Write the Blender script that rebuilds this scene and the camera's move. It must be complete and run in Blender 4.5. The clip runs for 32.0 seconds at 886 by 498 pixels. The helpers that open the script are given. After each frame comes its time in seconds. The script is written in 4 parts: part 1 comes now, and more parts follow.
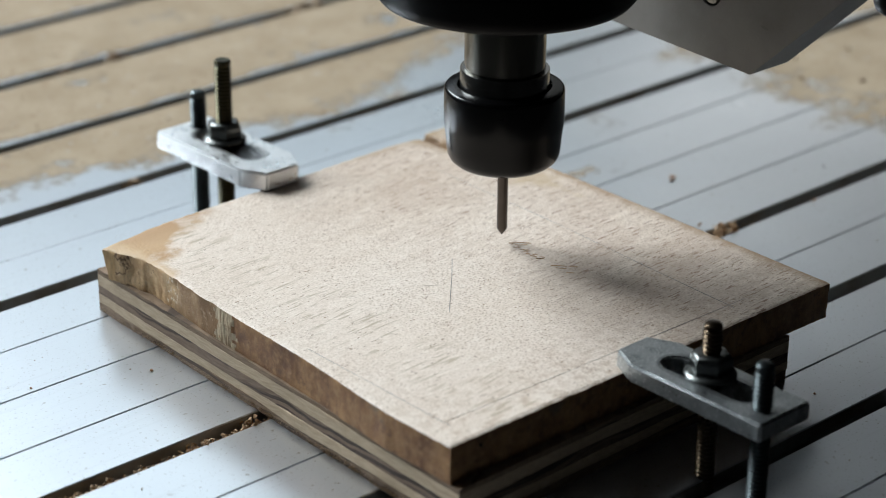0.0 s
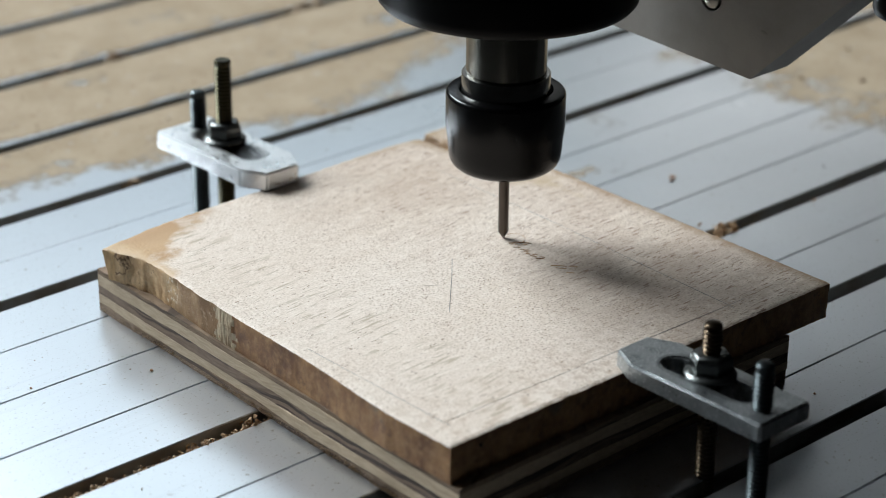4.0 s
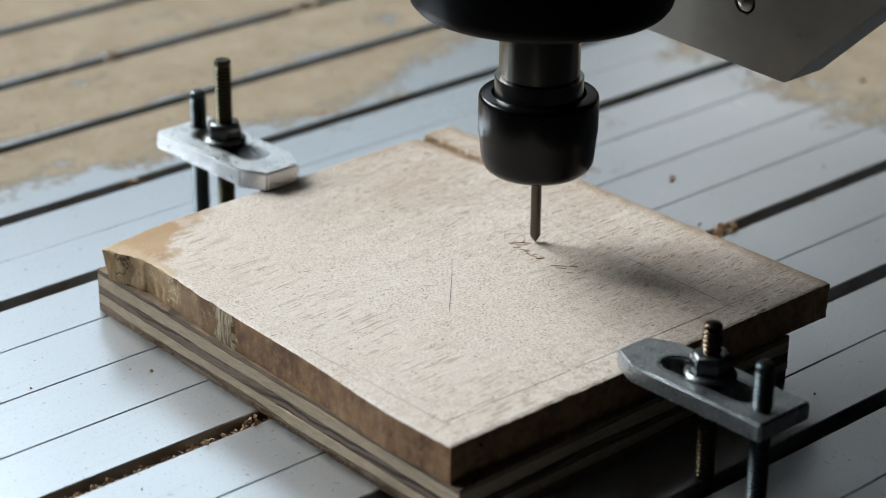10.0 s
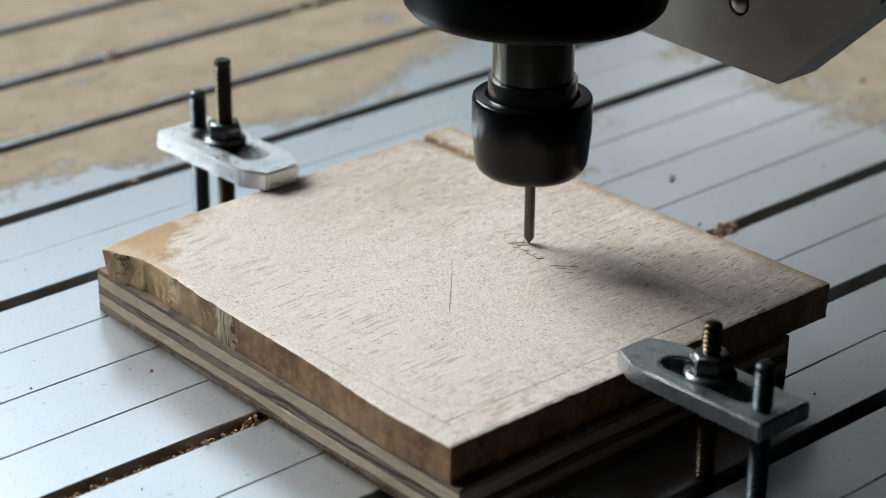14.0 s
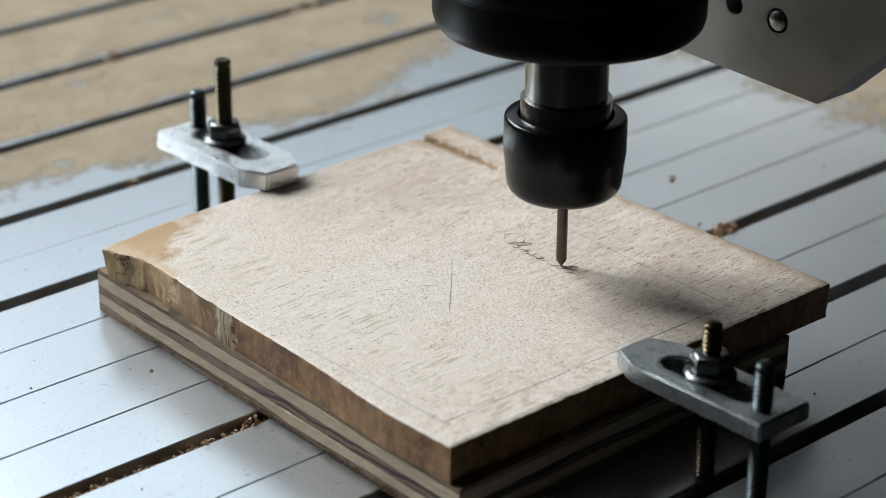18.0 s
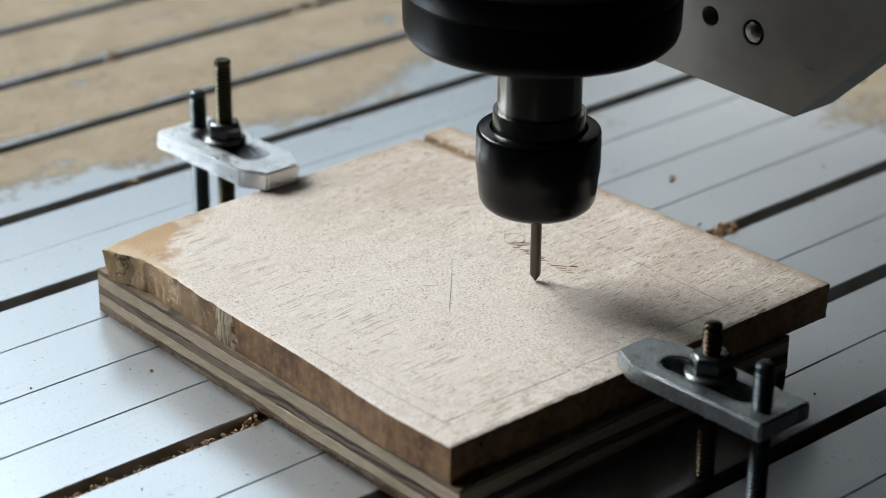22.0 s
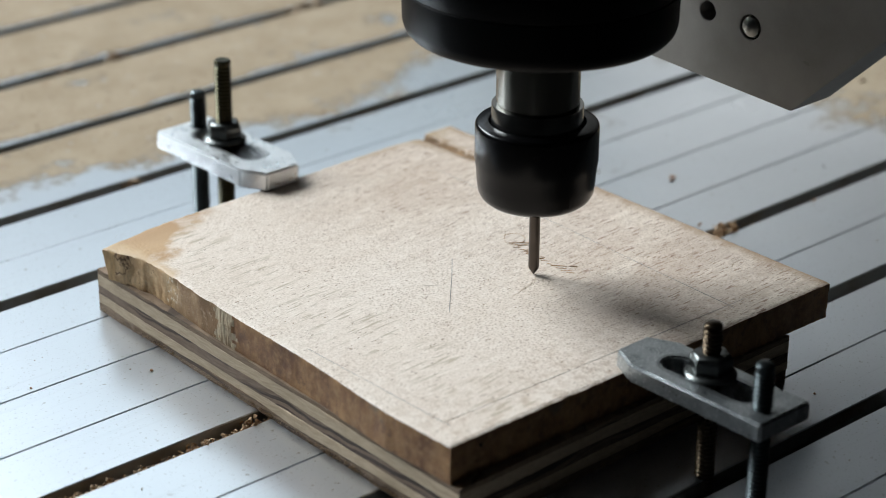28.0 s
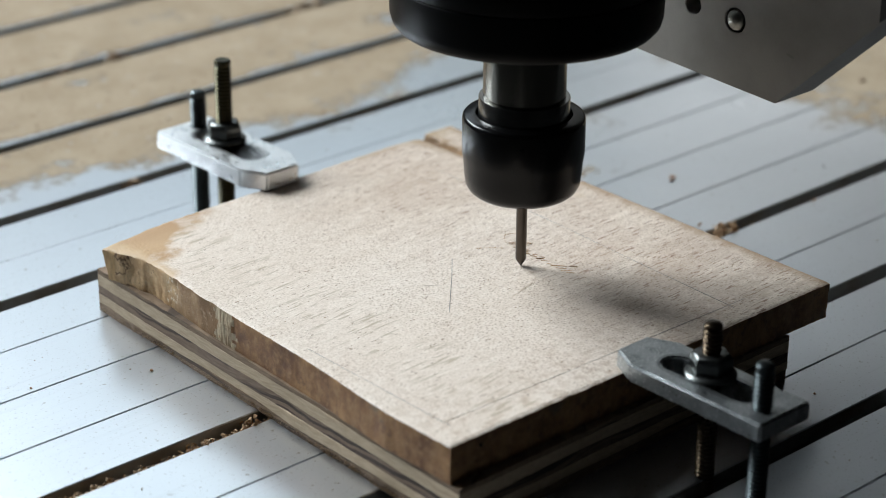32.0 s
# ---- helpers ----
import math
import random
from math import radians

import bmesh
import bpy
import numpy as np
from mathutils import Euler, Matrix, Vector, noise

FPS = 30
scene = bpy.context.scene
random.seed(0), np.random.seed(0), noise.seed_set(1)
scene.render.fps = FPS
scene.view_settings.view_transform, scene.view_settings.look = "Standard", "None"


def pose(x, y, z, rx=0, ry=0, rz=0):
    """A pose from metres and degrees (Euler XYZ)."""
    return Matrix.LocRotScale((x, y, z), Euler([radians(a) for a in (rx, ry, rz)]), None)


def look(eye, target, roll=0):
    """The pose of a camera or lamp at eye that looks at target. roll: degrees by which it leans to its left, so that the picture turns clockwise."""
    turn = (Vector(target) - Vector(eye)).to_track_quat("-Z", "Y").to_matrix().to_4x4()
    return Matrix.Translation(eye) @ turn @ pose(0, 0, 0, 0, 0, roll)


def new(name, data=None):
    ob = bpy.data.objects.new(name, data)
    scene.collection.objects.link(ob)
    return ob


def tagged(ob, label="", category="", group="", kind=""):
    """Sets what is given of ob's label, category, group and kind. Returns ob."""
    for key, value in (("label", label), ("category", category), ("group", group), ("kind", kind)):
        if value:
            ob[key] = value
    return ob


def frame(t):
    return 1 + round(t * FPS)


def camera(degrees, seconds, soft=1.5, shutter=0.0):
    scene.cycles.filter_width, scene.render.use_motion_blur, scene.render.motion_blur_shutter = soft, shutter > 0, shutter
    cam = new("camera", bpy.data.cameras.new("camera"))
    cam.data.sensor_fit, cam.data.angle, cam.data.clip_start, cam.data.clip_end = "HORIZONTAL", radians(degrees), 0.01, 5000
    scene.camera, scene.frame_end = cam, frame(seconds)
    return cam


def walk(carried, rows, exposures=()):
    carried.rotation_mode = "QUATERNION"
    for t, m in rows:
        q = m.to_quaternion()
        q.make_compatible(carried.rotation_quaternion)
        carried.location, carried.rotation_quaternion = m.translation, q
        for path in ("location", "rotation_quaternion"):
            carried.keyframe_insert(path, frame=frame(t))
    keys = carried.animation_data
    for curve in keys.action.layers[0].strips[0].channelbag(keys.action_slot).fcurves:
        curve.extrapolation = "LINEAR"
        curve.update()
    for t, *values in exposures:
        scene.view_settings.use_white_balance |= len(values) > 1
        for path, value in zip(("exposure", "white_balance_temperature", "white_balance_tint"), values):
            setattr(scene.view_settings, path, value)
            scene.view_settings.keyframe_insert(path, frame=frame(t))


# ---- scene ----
cam = camera(22.18, 32.0, soft=0.9, shutter=0.5)
cam.data.dof.use_dof = True
cam.data.dof.focus_distance = 0.64
cam.data.dof.aperture_fstop = 11.5
EYE = Vector((-0.407, -0.441, 0.300))
AIM = EYE + Vector((0.61494, 0.67295, -0.41108))
STAND = look(EYE, AIM, 0.4475)
walk(cam, [(0.0, STAND), (32.0, STAND)],
     exposures=[(0.0, 0.02), (3.0, 0.04), (6.0, 0.07), (8.0, -0.10), (12.0, -0.09), (14.0, -0.06), (19.0, -0.05), (25.0, -0.04), (28.0, 0.01), (32.0, 0.03)])

# ---- light: five windows, out of view, in the wall beyond the far side of the bed ----
WALL_Y = 2.60
# centre along the wall, width, sill, head, strength and tint of each window
COOL, PALE, WARM = (0.88, 0.96, 1.0), (0.84, 0.96, 1.0), (0.95, 0.97, 0.94)
# the first and the last two are added to brighten bed and metal
WINDOWS = [(-2.60, 1.20, 1.40, 3.10, 14, COOL), (-0.95, 0.92, 1.30, 3.00, 158, COOL), (0.18, 1.00, 1.25, 2.95, 116, COOL), (1.72, 1.90, 1.28, 2.95, 12.5, PALE), (3.62, 1.60, 0.95, 1.75, 5.2, WARM)]
world = bpy.data.worlds.new("world")
scene.world = world
world.use_nodes = True
wn = world.node_tree.nodes
sky = wn.new("ShaderNodeTexSky")
sky.sky_type = "NISHITA"
sky.sun_disc = False
sky.sun_elevation = radians(42)
sky.sun_rotation = radians(200)
world.node_tree.links.new(sky.outputs[0], wn["Background"].inputs[0])
wn["Background"].inputs[1].default_value = 0.05
for wx, ww, sill, top, watts, tint in WINDOWS:
    lamp = bpy.data.lights.new("window_light", "AREA")
    lamp.shape = "RECTANGLE"
    lamp.size, lamp.size_y = ww, top - sill
    lamp.energy = watts
    lamp.color = tint
    new("window_light", lamp).matrix_world = look((wx, WALL_Y - 0.005, (sill + top) / 2), (wx, 0, (sill + top) / 2))

# ---- materials ----


def mat(name, color=(0.5, 0.5, 0.5), rough=0.5, metal=0.0):
    m = bpy.data.materials.new(name)
    m.use_nodes = True
    b = m.node_tree.nodes["Principled BSDF"]
    b.inputs["Base Color"].default_value = (*color, 1)
    b.inputs["Roughness"].default_value = rough
    b.inputs["Metallic"].default_value = metal
    return m


class Net:
    """Short hand for the nodes of one material."""

    def __init__(self, m):
        self.t = m.node_tree
        self.b = self.t.nodes["Principled BSDF"]
        self.co = self.t.nodes.new("ShaderNodeTexCoord").outputs["Object"]

    def node(self, kind):
        return self.t.nodes.new(kind)

    def link(self, a, b):
        self.t.links.new(a, b)

    def mapped(self, scale, rot=(0, 0, 0), vec=None):
        n = self.node("ShaderNodeMapping")
        n.inputs["Scale"].default_value = scale
        n.inputs["Rotation"].default_value = rot
        self.link(vec if vec is not None else self.co, n.inputs[0])
        return n.outputs[0]

    def noise(self, scale, detail=3.0, vec=None, rough=0.55, dist=0.0):
        n = self.node("ShaderNodeTexNoise")
        n.inputs["Scale"].default_value = scale
        n.inputs["Detail"].default_value = detail
        n.inputs["Roughness"].default_value = rough
        n.inputs["Distortion"].default_value = dist
        self.link(vec if vec is not None else self.co, n.inputs["Vector"])
        return n.outputs["Fac"]

    def cells(self, scale, vec, value="Distance", scatter=1.0):
        """Distance to scattered points of a flat surface, for pores that lie apart."""
        n = self.node("ShaderNodeTexVoronoi")
        n.voronoi_dimensions = "2D"
        n.inputs["Randomness"].default_value = scatter
        n.inputs["Scale"].default_value = scale
        self.link(vec, n.inputs["Vector"])
        return n.outputs[value]

    def ramp(self, fac, stops):
        n = self.node("ShaderNodeValToRGB")
        while len(n.color_ramp.elements) < len(stops):
            n.color_ramp.elements.new(0.5)
        for e, (p, c) in zip(n.color_ramp.elements, stops):
            e.position = p
            e.color = (*c, 1) if isinstance(c, tuple) else (c, c, c, 1)
        self.link(fac, n.inputs[0])
        return n.outputs[0]

    def mix(self, fac, a, b, kind="MIX"):
        n = self.node("ShaderNodeMix")
        n.data_type = "RGBA"
        n.blend_type = kind
        for s, v in ((n.inputs[0], fac), (n.inputs[6], a), (n.inputs[7], b)):
            if isinstance(v, (int, float)):
                s.default_value = v
            elif isinstance(v, tuple):
                s.default_value = (*v, 1)
            else:
                self.link(v, s)
        return n.outputs[2]

    def math(self, op, a, b):
        n = self.node("ShaderNodeMath")
        n.operation = op
        for s, v in zip(n.inputs, (a, b)):
            if isinstance(v, (int, float)):
                s.default_value = v
            else:
                self.link(v, s)
        return n.outputs[0]

    def color(self, v):
        self.link(v, self.b.inputs["Base Color"])

    def rough(self, v):
        self.link(v, self.b.inputs["Roughness"])

    def bump(self, h, strength=0.3, dist=0.0005):
        n = self.node("ShaderNodeBump")
        n.inputs["Strength"].default_value = strength
        n.inputs["Distance"].default_value = dist
        self.link(h, n.inputs["Height"])
        self.link(n.outputs[0], self.b.inputs["Normal"])


def metal(name, color, rough, spread=0.08, scale=900, stretch=(1, 1, 1), bump=0.1, metallic=1.0, dirt=(0.6, 0.6, 0.6)):
    m = mat(name, color, rough, metallic)
    n = Net(m)
    fine = n.noise(scale, 3, n.mapped(stretch))
    broad = n.noise(60, 4)
    n.rough(n.ramp(n.math("MULTIPLY", n.math("ADD", fine, broad), 0.5), [(0.25, max(0.02, rough - spread)), (0.75, rough + spread)]))
    n.color(n.mix(n.ramp(broad, [(0.35, 0.0), (0.75, 1.0)]), color, tuple(c * d for c, d in zip(color, dirt))))
    n.bump(fine, bump, 0.0002)
    return m


def worn_plate(name, color, rough, metallic=0.9, grime=1.0, blotch=0.68):
    """Bare plate with pits and scratches, dirty in its hollows."""
    m = mat(name, color, rough, metallic)
    n = Net(m)
    fine = n.noise(900, 3)
    pits = n.noise(1500, 2)
    broad = n.noise(150, 5, None, 0.65)
    c = n.mix(n.ramp(broad, [(0.35, 0.0), (0.65, 1.0)]), color, tuple(q * blotch for q in color))
    c = n.mix(n.ramp(n.noise(260, 4), [(0.56, 0.0), (0.68, 0.7 * grime)]), c, tuple(q * 0.35 for q in color))
    # near-white flecks on the pits paint the sparkle of the metal
    c = n.mix(n.ramp(pits, [(0.59, 0.0), (0.66, 0.8)]), c, (0.78, 0.79, 0.80))
    # oily grime round the slot, with the shade inside it painted dark too
    axes = n.node("ShaderNodeSeparateXYZ")
    n.link(n.co, axes.inputs[0])
    away = n.math("MAXIMUM", n.math("SUBTRACT", n.math("ABSOLUTE", n.math("ADD", axes.outputs[1], 0.0278), 0.0), 0.0110), 0.0)
    away = n.math("SQRT", n.math("ADD", n.math("MULTIPLY", away, away), n.math("MULTIPLY", axes.outputs[0], axes.outputs[0])), 0.0)
    oil_and_shade = n.ramp(n.math("ADD", n.math("MULTIPLY", away, 100.0), n.math("MULTIPLY", n.math("SUBTRACT", n.noise(420, 4), 0.5), 0.35)), [(0.34, 0.85), (0.56, 0.0)])
    c = n.mix(n.math("MULTIPLY", oil_and_shade, max(grime, 0.85)), c, tuple(q * 0.16 for q in color))
    # turned recess round the slot: only its shaded rim, put into the colour
    ring = n.ramp(n.math("MULTIPLY", away, 100.0), [(0.50, 0.0), (0.55, 1.0), (0.60, 0.0)])
    c = n.mix(n.math("MULTIPLY", ring, 0.8), c, tuple(q * 0.3 for q in color))
    n.color(c)
    n.rough(n.ramp(n.math("MULTIPLY", n.math("ADD", broad, fine), 0.5), [(0.35, rough - 0.14), (0.65, rough + 0.14)]))
    n.bump(n.math("ADD", fine, pits), 0.55, 0.0003)
    return m


def aluminium_bed():
    m = mat("anodised_aluminium", (0.72, 0.735, 0.75), 0.32, 0.97)
    n = Net(m)
    fine = n.noise(900, 3, n.mapped((0.3, 1, 1)))
    spots = n.noise(420, 2)
    pits = n.ramp(n.noise(1000, 2), [(0.63, 0.0), (0.69, 1.0)])
    broad = n.noise(9, 4)
    c = n.mix(n.ramp(broad, [(0.3, 0.0), (0.8, 1.0)]), (0.735, 0.765, 0.805), (0.625, 0.655, 0.695))
    # a thin breath of dust towards the far end of the bed
    axes = n.node("ShaderNodeSeparateXYZ")
    n.link(n.co, axes.inputs[0])
    film = n.ramp(n.math("ADD", n.math("MULTIPLY", axes.outputs[0], 5.0), n.math("MULTIPLY", n.math("SUBTRACT", n.noise(30, 5), 0.5), 0.9)), [(0.0, 0.0), (0.8, 0.18)])
    c = n.mix(film, c, (0.54, 0.49, 0.41))
    c = n.mix(n.ramp(spots, [(0.68, 0.0), (0.74, 0.60)]), c, (0.30, 0.27, 0.23))
    c = n.mix(n.math("MULTIPLY", pits, 0.45), c, (0.36, 0.35, 0.34))
    rub = n.noise(500, 3, n.mapped((0.025, 1, 1), (0, 0, radians(1.5))))
    c = n.mix(n.ramp(rub, [(0.58, 0.0), (0.70, 0.16)]), c, (0.48, 0.50, 0.52))
    n.color(c)
    n.rough(n.ramp(n.math("ADD", n.math("MULTIPLY", fine, 0.25), n.math("MULTIPLY", broad, 0.75)), [(0.3, 0.26), (0.7, 0.33)]))
    n.bump(n.math("SUBTRACT", n.math("MULTIPLY", fine, 0.2), pits), 0.07, 0.0002)
    return m


def board_top():
    m = mat("pale_hardwood", (0.6, 0.48, 0.36), 0.62)
    n = Net(m)
    n.b.inputs["Specular IOR Level"].default_value = 0.42
    long_grain = n.noise(60, 5, n.mapped((0.10, 1.0, 1.0), (0, 0, radians(2))), 0.6, 0.4)
    zone = n.noise(22, 2, n.mapped((0.5, 1.0, 1.0)))
    wander = n.math("MULTIPLY", n.math("SUBTRACT", n.noise(1500, 2), 0.5), 0.40)
    dents = n.math("ADD", n.cells(1080, n.mapped((0.66, 1.0, 1.0), (0, 0, radians(10)))), wander)
    pits = n.math("MULTIPLY", n.ramp(dents, [(0.10, 1.0), (0.40, 0.0)]), n.ramp(n.noise(170, 4, None, 0.65), [(0.36, 0.35), (0.6, 1.0)]))
    specks = n.ramp(n.noise(1150, 2, n.mapped((0.55, 1.0, 1.0))), [(0.655, 0.0), (0.70, 1.0)])
    drift = n.noise(14, 2)
    bent = n.mapped((1, 1, 1), (0, 0, radians(-3)))
    flow = n.node("ShaderNodeVectorMath")
    flow.operation = "MULTIPLY_ADD"
    sway = n.node("ShaderNodeCombineXYZ")
    n.link(n.math("SUBTRACT", drift, 0.5), sway.inputs[1])
    n.link(sway.outputs[0], flow.inputs[0])
    flow.inputs[1].default_value = (0, 0.010, 0)
    n.link(bent, flow.inputs[2])
    grain = flow.outputs[0]
    dashes = n.math("MULTIPLY", n.ramp(n.noise(1250, 2, n.mapped((0.15, 1.0, 1.0), (0, 0, 0), grain)), [(0.575, 0.0), (0.645, 1.0)]), n.ramp(n.noise(120, 3), [(0.36, 0.25), (0.54, 1.0)]))
    lines = n.math("MULTIPLY", n.ramp(n.noise(1200, 1, n.mapped((0.085, 1.0, 1.0), (0, 0, 0), grain)), [(0.585, 0.0), (0.625, 1.0)]), n.ramp(n.noise(100, 2), [(0.32, 0.2), (0.48, 1.0)]))
    sweep = n.ramp(n.noise(330, 3, n.mapped((0.10, 1.0, 1.0), (0, 0, 0), grain)), [(0.40, 0.0), (0.66, 1.0)])
    pink = n.noise(16, 4)
    fine = n.noise(330, 4)
    axes = n.node("ShaderNodeSeparateXYZ")
    n.link(n.co, axes.inputs[0])
    x, y = axes.outputs[0], axes.outputs[1]
    # the long streaks show in a belt near the bark side, brown dashes towards the far end
    belt = n.ramp(n.math("ADD", n.math("MULTIPLY", n.math("ABSOLUTE", n.math("ADD", x, 0.0475), 0), 46.0), n.math("MULTIPLY", zone, 0.5)), [(0.52, 1.0), (0.90, 0.0)])
    east = n.ramp(n.math("ADD", n.math("MULTIPLY", x, 9.0), n.math("MULTIPLY", zone, 0.8)), [(0.25, 0.0), (0.85, 1.0)])
    near = n.ramp(n.math("ADD", n.math("MULTIPLY", n.math("ADD", y, 0.080), 22.0), n.math("MULTIPLY", zone, 0.6)), [(0.30, 1.0), (0.95, 0.0)])
    c = n.mix(n.ramp(long_grain, [(0.3, 0.0), (0.7, 1.0)]), (0.84, 0.736, 0.652), (0.77, 0.657, 0.568))
    c = n.mix(n.math("MULTIPLY", n.ramp(pink, [(0.38, 0.0), (0.68, 0.75)]), n.math("ADD", n.math("MULTIPLY", east, 0.62), 0.07)), c, (0.50, 0.365, 0.275))
    c = n.mix(n.math("MULTIPLY", n.ramp(fine, [(0.48, 0.0), (0.66, 0.6)]), n.math("ADD", n.math("ADD", n.math("MULTIPLY", near, 0.85), n.math("MULTIPLY", east, 0.4)), 0.12)), c, (0.40, 0.26, 0.165))
    # pale patches towards the far end, which also paint the sheen there
    c = n.mix(n.math("MULTIPLY", n.ramp(n.noise(70, 4, n.mapped((0.4, 1.0, 1.0))), [(0.50, 0.0), (0.64, 0.6)]), east), c, (0.90, 0.79, 0.68))
    c = n.mix(n.math("MULTIPLY", sweep, n.math("ADD", n.math("MULTIPLY", east, 0.38), 0.06)), c, (0.50, 0.385, 0.30))
    c = n.mix(n.ramp(n.noise(1700, 3), [(0.40, 0.34), (0.58, 0.0)]), c, (0.47, 0.375, 0.29))
    mottle = n.noise(520, 3, n.mapped((0.6, 1.0, 1.0), (0, 0, radians(9))), 0.6)
    c = n.mix(n.ramp(mottle, [(0.52, 0.0), (0.68, 0.26)]), c, (0.52, 0.415, 0.325))
    c = n.mix(n.ramp(mottle, [(0.34, 0.22), (0.46, 0.0)]), c, (0.90, 0.83, 0.75))
    c = n.mix(n.math("MULTIPLY", specks, 0.80), c, (0.27, 0.175, 0.115))
    c = n.mix(n.math("MULTIPLY", n.math("MULTIPLY", pits, 0.54), n.math("SUBTRACT", 1.0, n.math("MULTIPLY", belt, 0.65))), c, (0.40, 0.285, 0.195))
    c = n.mix(n.math("MULTIPLY", n.math("MULTIPLY", dashes, 0.85), n.math("ADD", n.math("MULTIPLY", east, 0.95), 0.03)), c, (0.25, 0.138, 0.090))
    c = n.mix(n.math("MULTIPLY", n.math("MULTIPLY", lines, 0.72), belt), c, (0.43, 0.35, 0.25))
    # orange heartwood that shows at the bark corner
    corner = n.math("ADD", n.math("MULTIPLY", n.math("ADD", x, 0.0695), 20.0), n.math("MULTIPLY", n.math("SUBTRACT", 0.079, y), 31.0))
    corner = n.ramp(n.math("ADD", corner, n.math("ADD", n.math("MULTIPLY", n.math("SUBTRACT", zone, 0.5), 0.9), n.math("MULTIPLY", n.math("SUBTRACT", n.noise(130, 4), 0.5), 0.9))), [(0.70, 1.0), (0.92, 0.0)])
    tan = n.mix(n.ramp(long_grain, [(0.3, 0.0), (0.7, 1.0)]), (0.55, 0.360, 0.195), (0.40, 0.235, 0.115))
    c = n.mix(corner, c, tan)
    strip_edge = n.math("ADD", n.math("MULTIPLY", n.math("ADD", x, 0.0658), 230.0), n.math("MULTIPLY", n.math("MAXIMUM", n.math("SUBTRACT", 0.050, y), 0.0), 150.0))
    c = n.mix(n.ramp(n.math("ADD", strip_edge, n.math("MULTIPLY", n.math("SUBTRACT", n.noise(260, 4), 0.5), 1.2)), [(0.30, 0.8), (0.95, 0.0)]), c, (0.58, 0.41, 0.25))
    # worn tan patch beside the far edge
    far = n.math("ADD", n.math("MULTIPLY", n.math("ABSOLUTE", n.math("SUBTRACT", x, 0.0640), 0), 95.0), n.math("MULTIPLY", n.math("ABSOLUTE", n.math("SUBTRACT", y, 0.0330), 0), 42.0))
    far = n.ramp(n.math("ADD", far, n.math("MULTIPLY", n.math("SUBTRACT", n.noise(130, 4), 0.5), 1.6)), [(0.45, 0.7), (0.95, 0.0)])
    c = n.mix(far, c, (0.50, 0.37, 0.235))
    # dirty rim at the far end and round the split
    ragged = n.math("MULTIPLY", n.math("SUBTRACT", n.noise(240, 4), 0.5), 0.006)
    rim = n.ramp(n.math("MULTIPLY", n.math("ADD", n.math("SUBTRACT", x, n.math("MULTIPLY", y, 0.0145)), ragged), 10.0), [(0.692, 0.0), (0.730, 0.85)])
    c = n.mix(rim, c, (0.36, 0.235, 0.14))
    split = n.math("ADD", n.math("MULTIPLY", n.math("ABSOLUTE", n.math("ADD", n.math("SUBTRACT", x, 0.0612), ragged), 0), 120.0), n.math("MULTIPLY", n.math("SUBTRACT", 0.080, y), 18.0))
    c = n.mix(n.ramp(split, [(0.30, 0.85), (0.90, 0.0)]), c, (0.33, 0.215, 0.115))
    # soiled strip along the back edge
    back = n.math("ADD", n.math("MULTIPLY", n.math("SUBTRACT", n.math("ADD", n.math("MULTIPLY", x, 0.020), 0.0815), y), 180.0), n.math("ADD", n.math("MULTIPLY", n.math("SUBTRACT", 0.060, x), 9.0), n.math("MULTIPLY", n.math("SUBTRACT", n.noise(300, 4), 0.5), 1.4)))
    c = n.mix(n.ramp(back, [(0.25, 0.65), (0.95, 0.0)]), c, (0.40, 0.28, 0.165))
    n.color(c)
    n.rough(n.ramp(long_grain, [(0.3, 0.55), (0.7, 0.72)]))
    h = n.math("ADD", n.math("MULTIPLY", n.math("MULTIPLY", pits, n.math("SUBTRACT", 1.0, n.math("MULTIPLY", belt, 0.6))), -1.0), n.math("MULTIPLY", n.math("MULTIPLY", lines, belt), -0.7))
    n.bump(h, 0.55, 0.00020)
    return m


def rough_edge():
    """Sawn edge: reddish blotches, faint saw marks that lean, a few dark scars."""
    m = mat("brown_sawn_edge", (0.2, 0.1, 0.06), 0.75)
    n = Net(m)
    a = n.noise(95, 6, None, 0.7)
    b = n.noise(420, 5, None, 0.65)
    saw = n.noise(700, 3, n.mapped((1, 1, 0.22), (radians(24), 0, 0)))
    c = n.mix(n.ramp(a, [(0.36, 0.0), (0.62, 1.0)]), (0.145, 0.062, 0.025), (0.34, 0.178, 0.070))
    c = n.mix(n.ramp(b, [(0.50, 0.0), (0.66, 0.65)]), c, (0.37, 0.210, 0.092))
    c = n.mix(n.ramp(n.noise(230, 5, None, 0.7), [(0.34, 0.75), (0.44, 0.0)]), c, (0.13, 0.060, 0.030))
    c = n.mix(n.ramp(saw, [(0.34, 0.30), (0.50, 0.0)]), c, (0.15, 0.070, 0.032))
    c = n.mix(n.ramp(n.noise(60, 4, None, 0.6), [(0.60, 0.0), (0.70, 0.8)]), c, (0.16, 0.125, 0.085))
    n.color(c)
    n.bump(n.math("ADD", b, n.math("MULTIPLY", saw, 0.5)), 0.45, 0.0004)
    return m


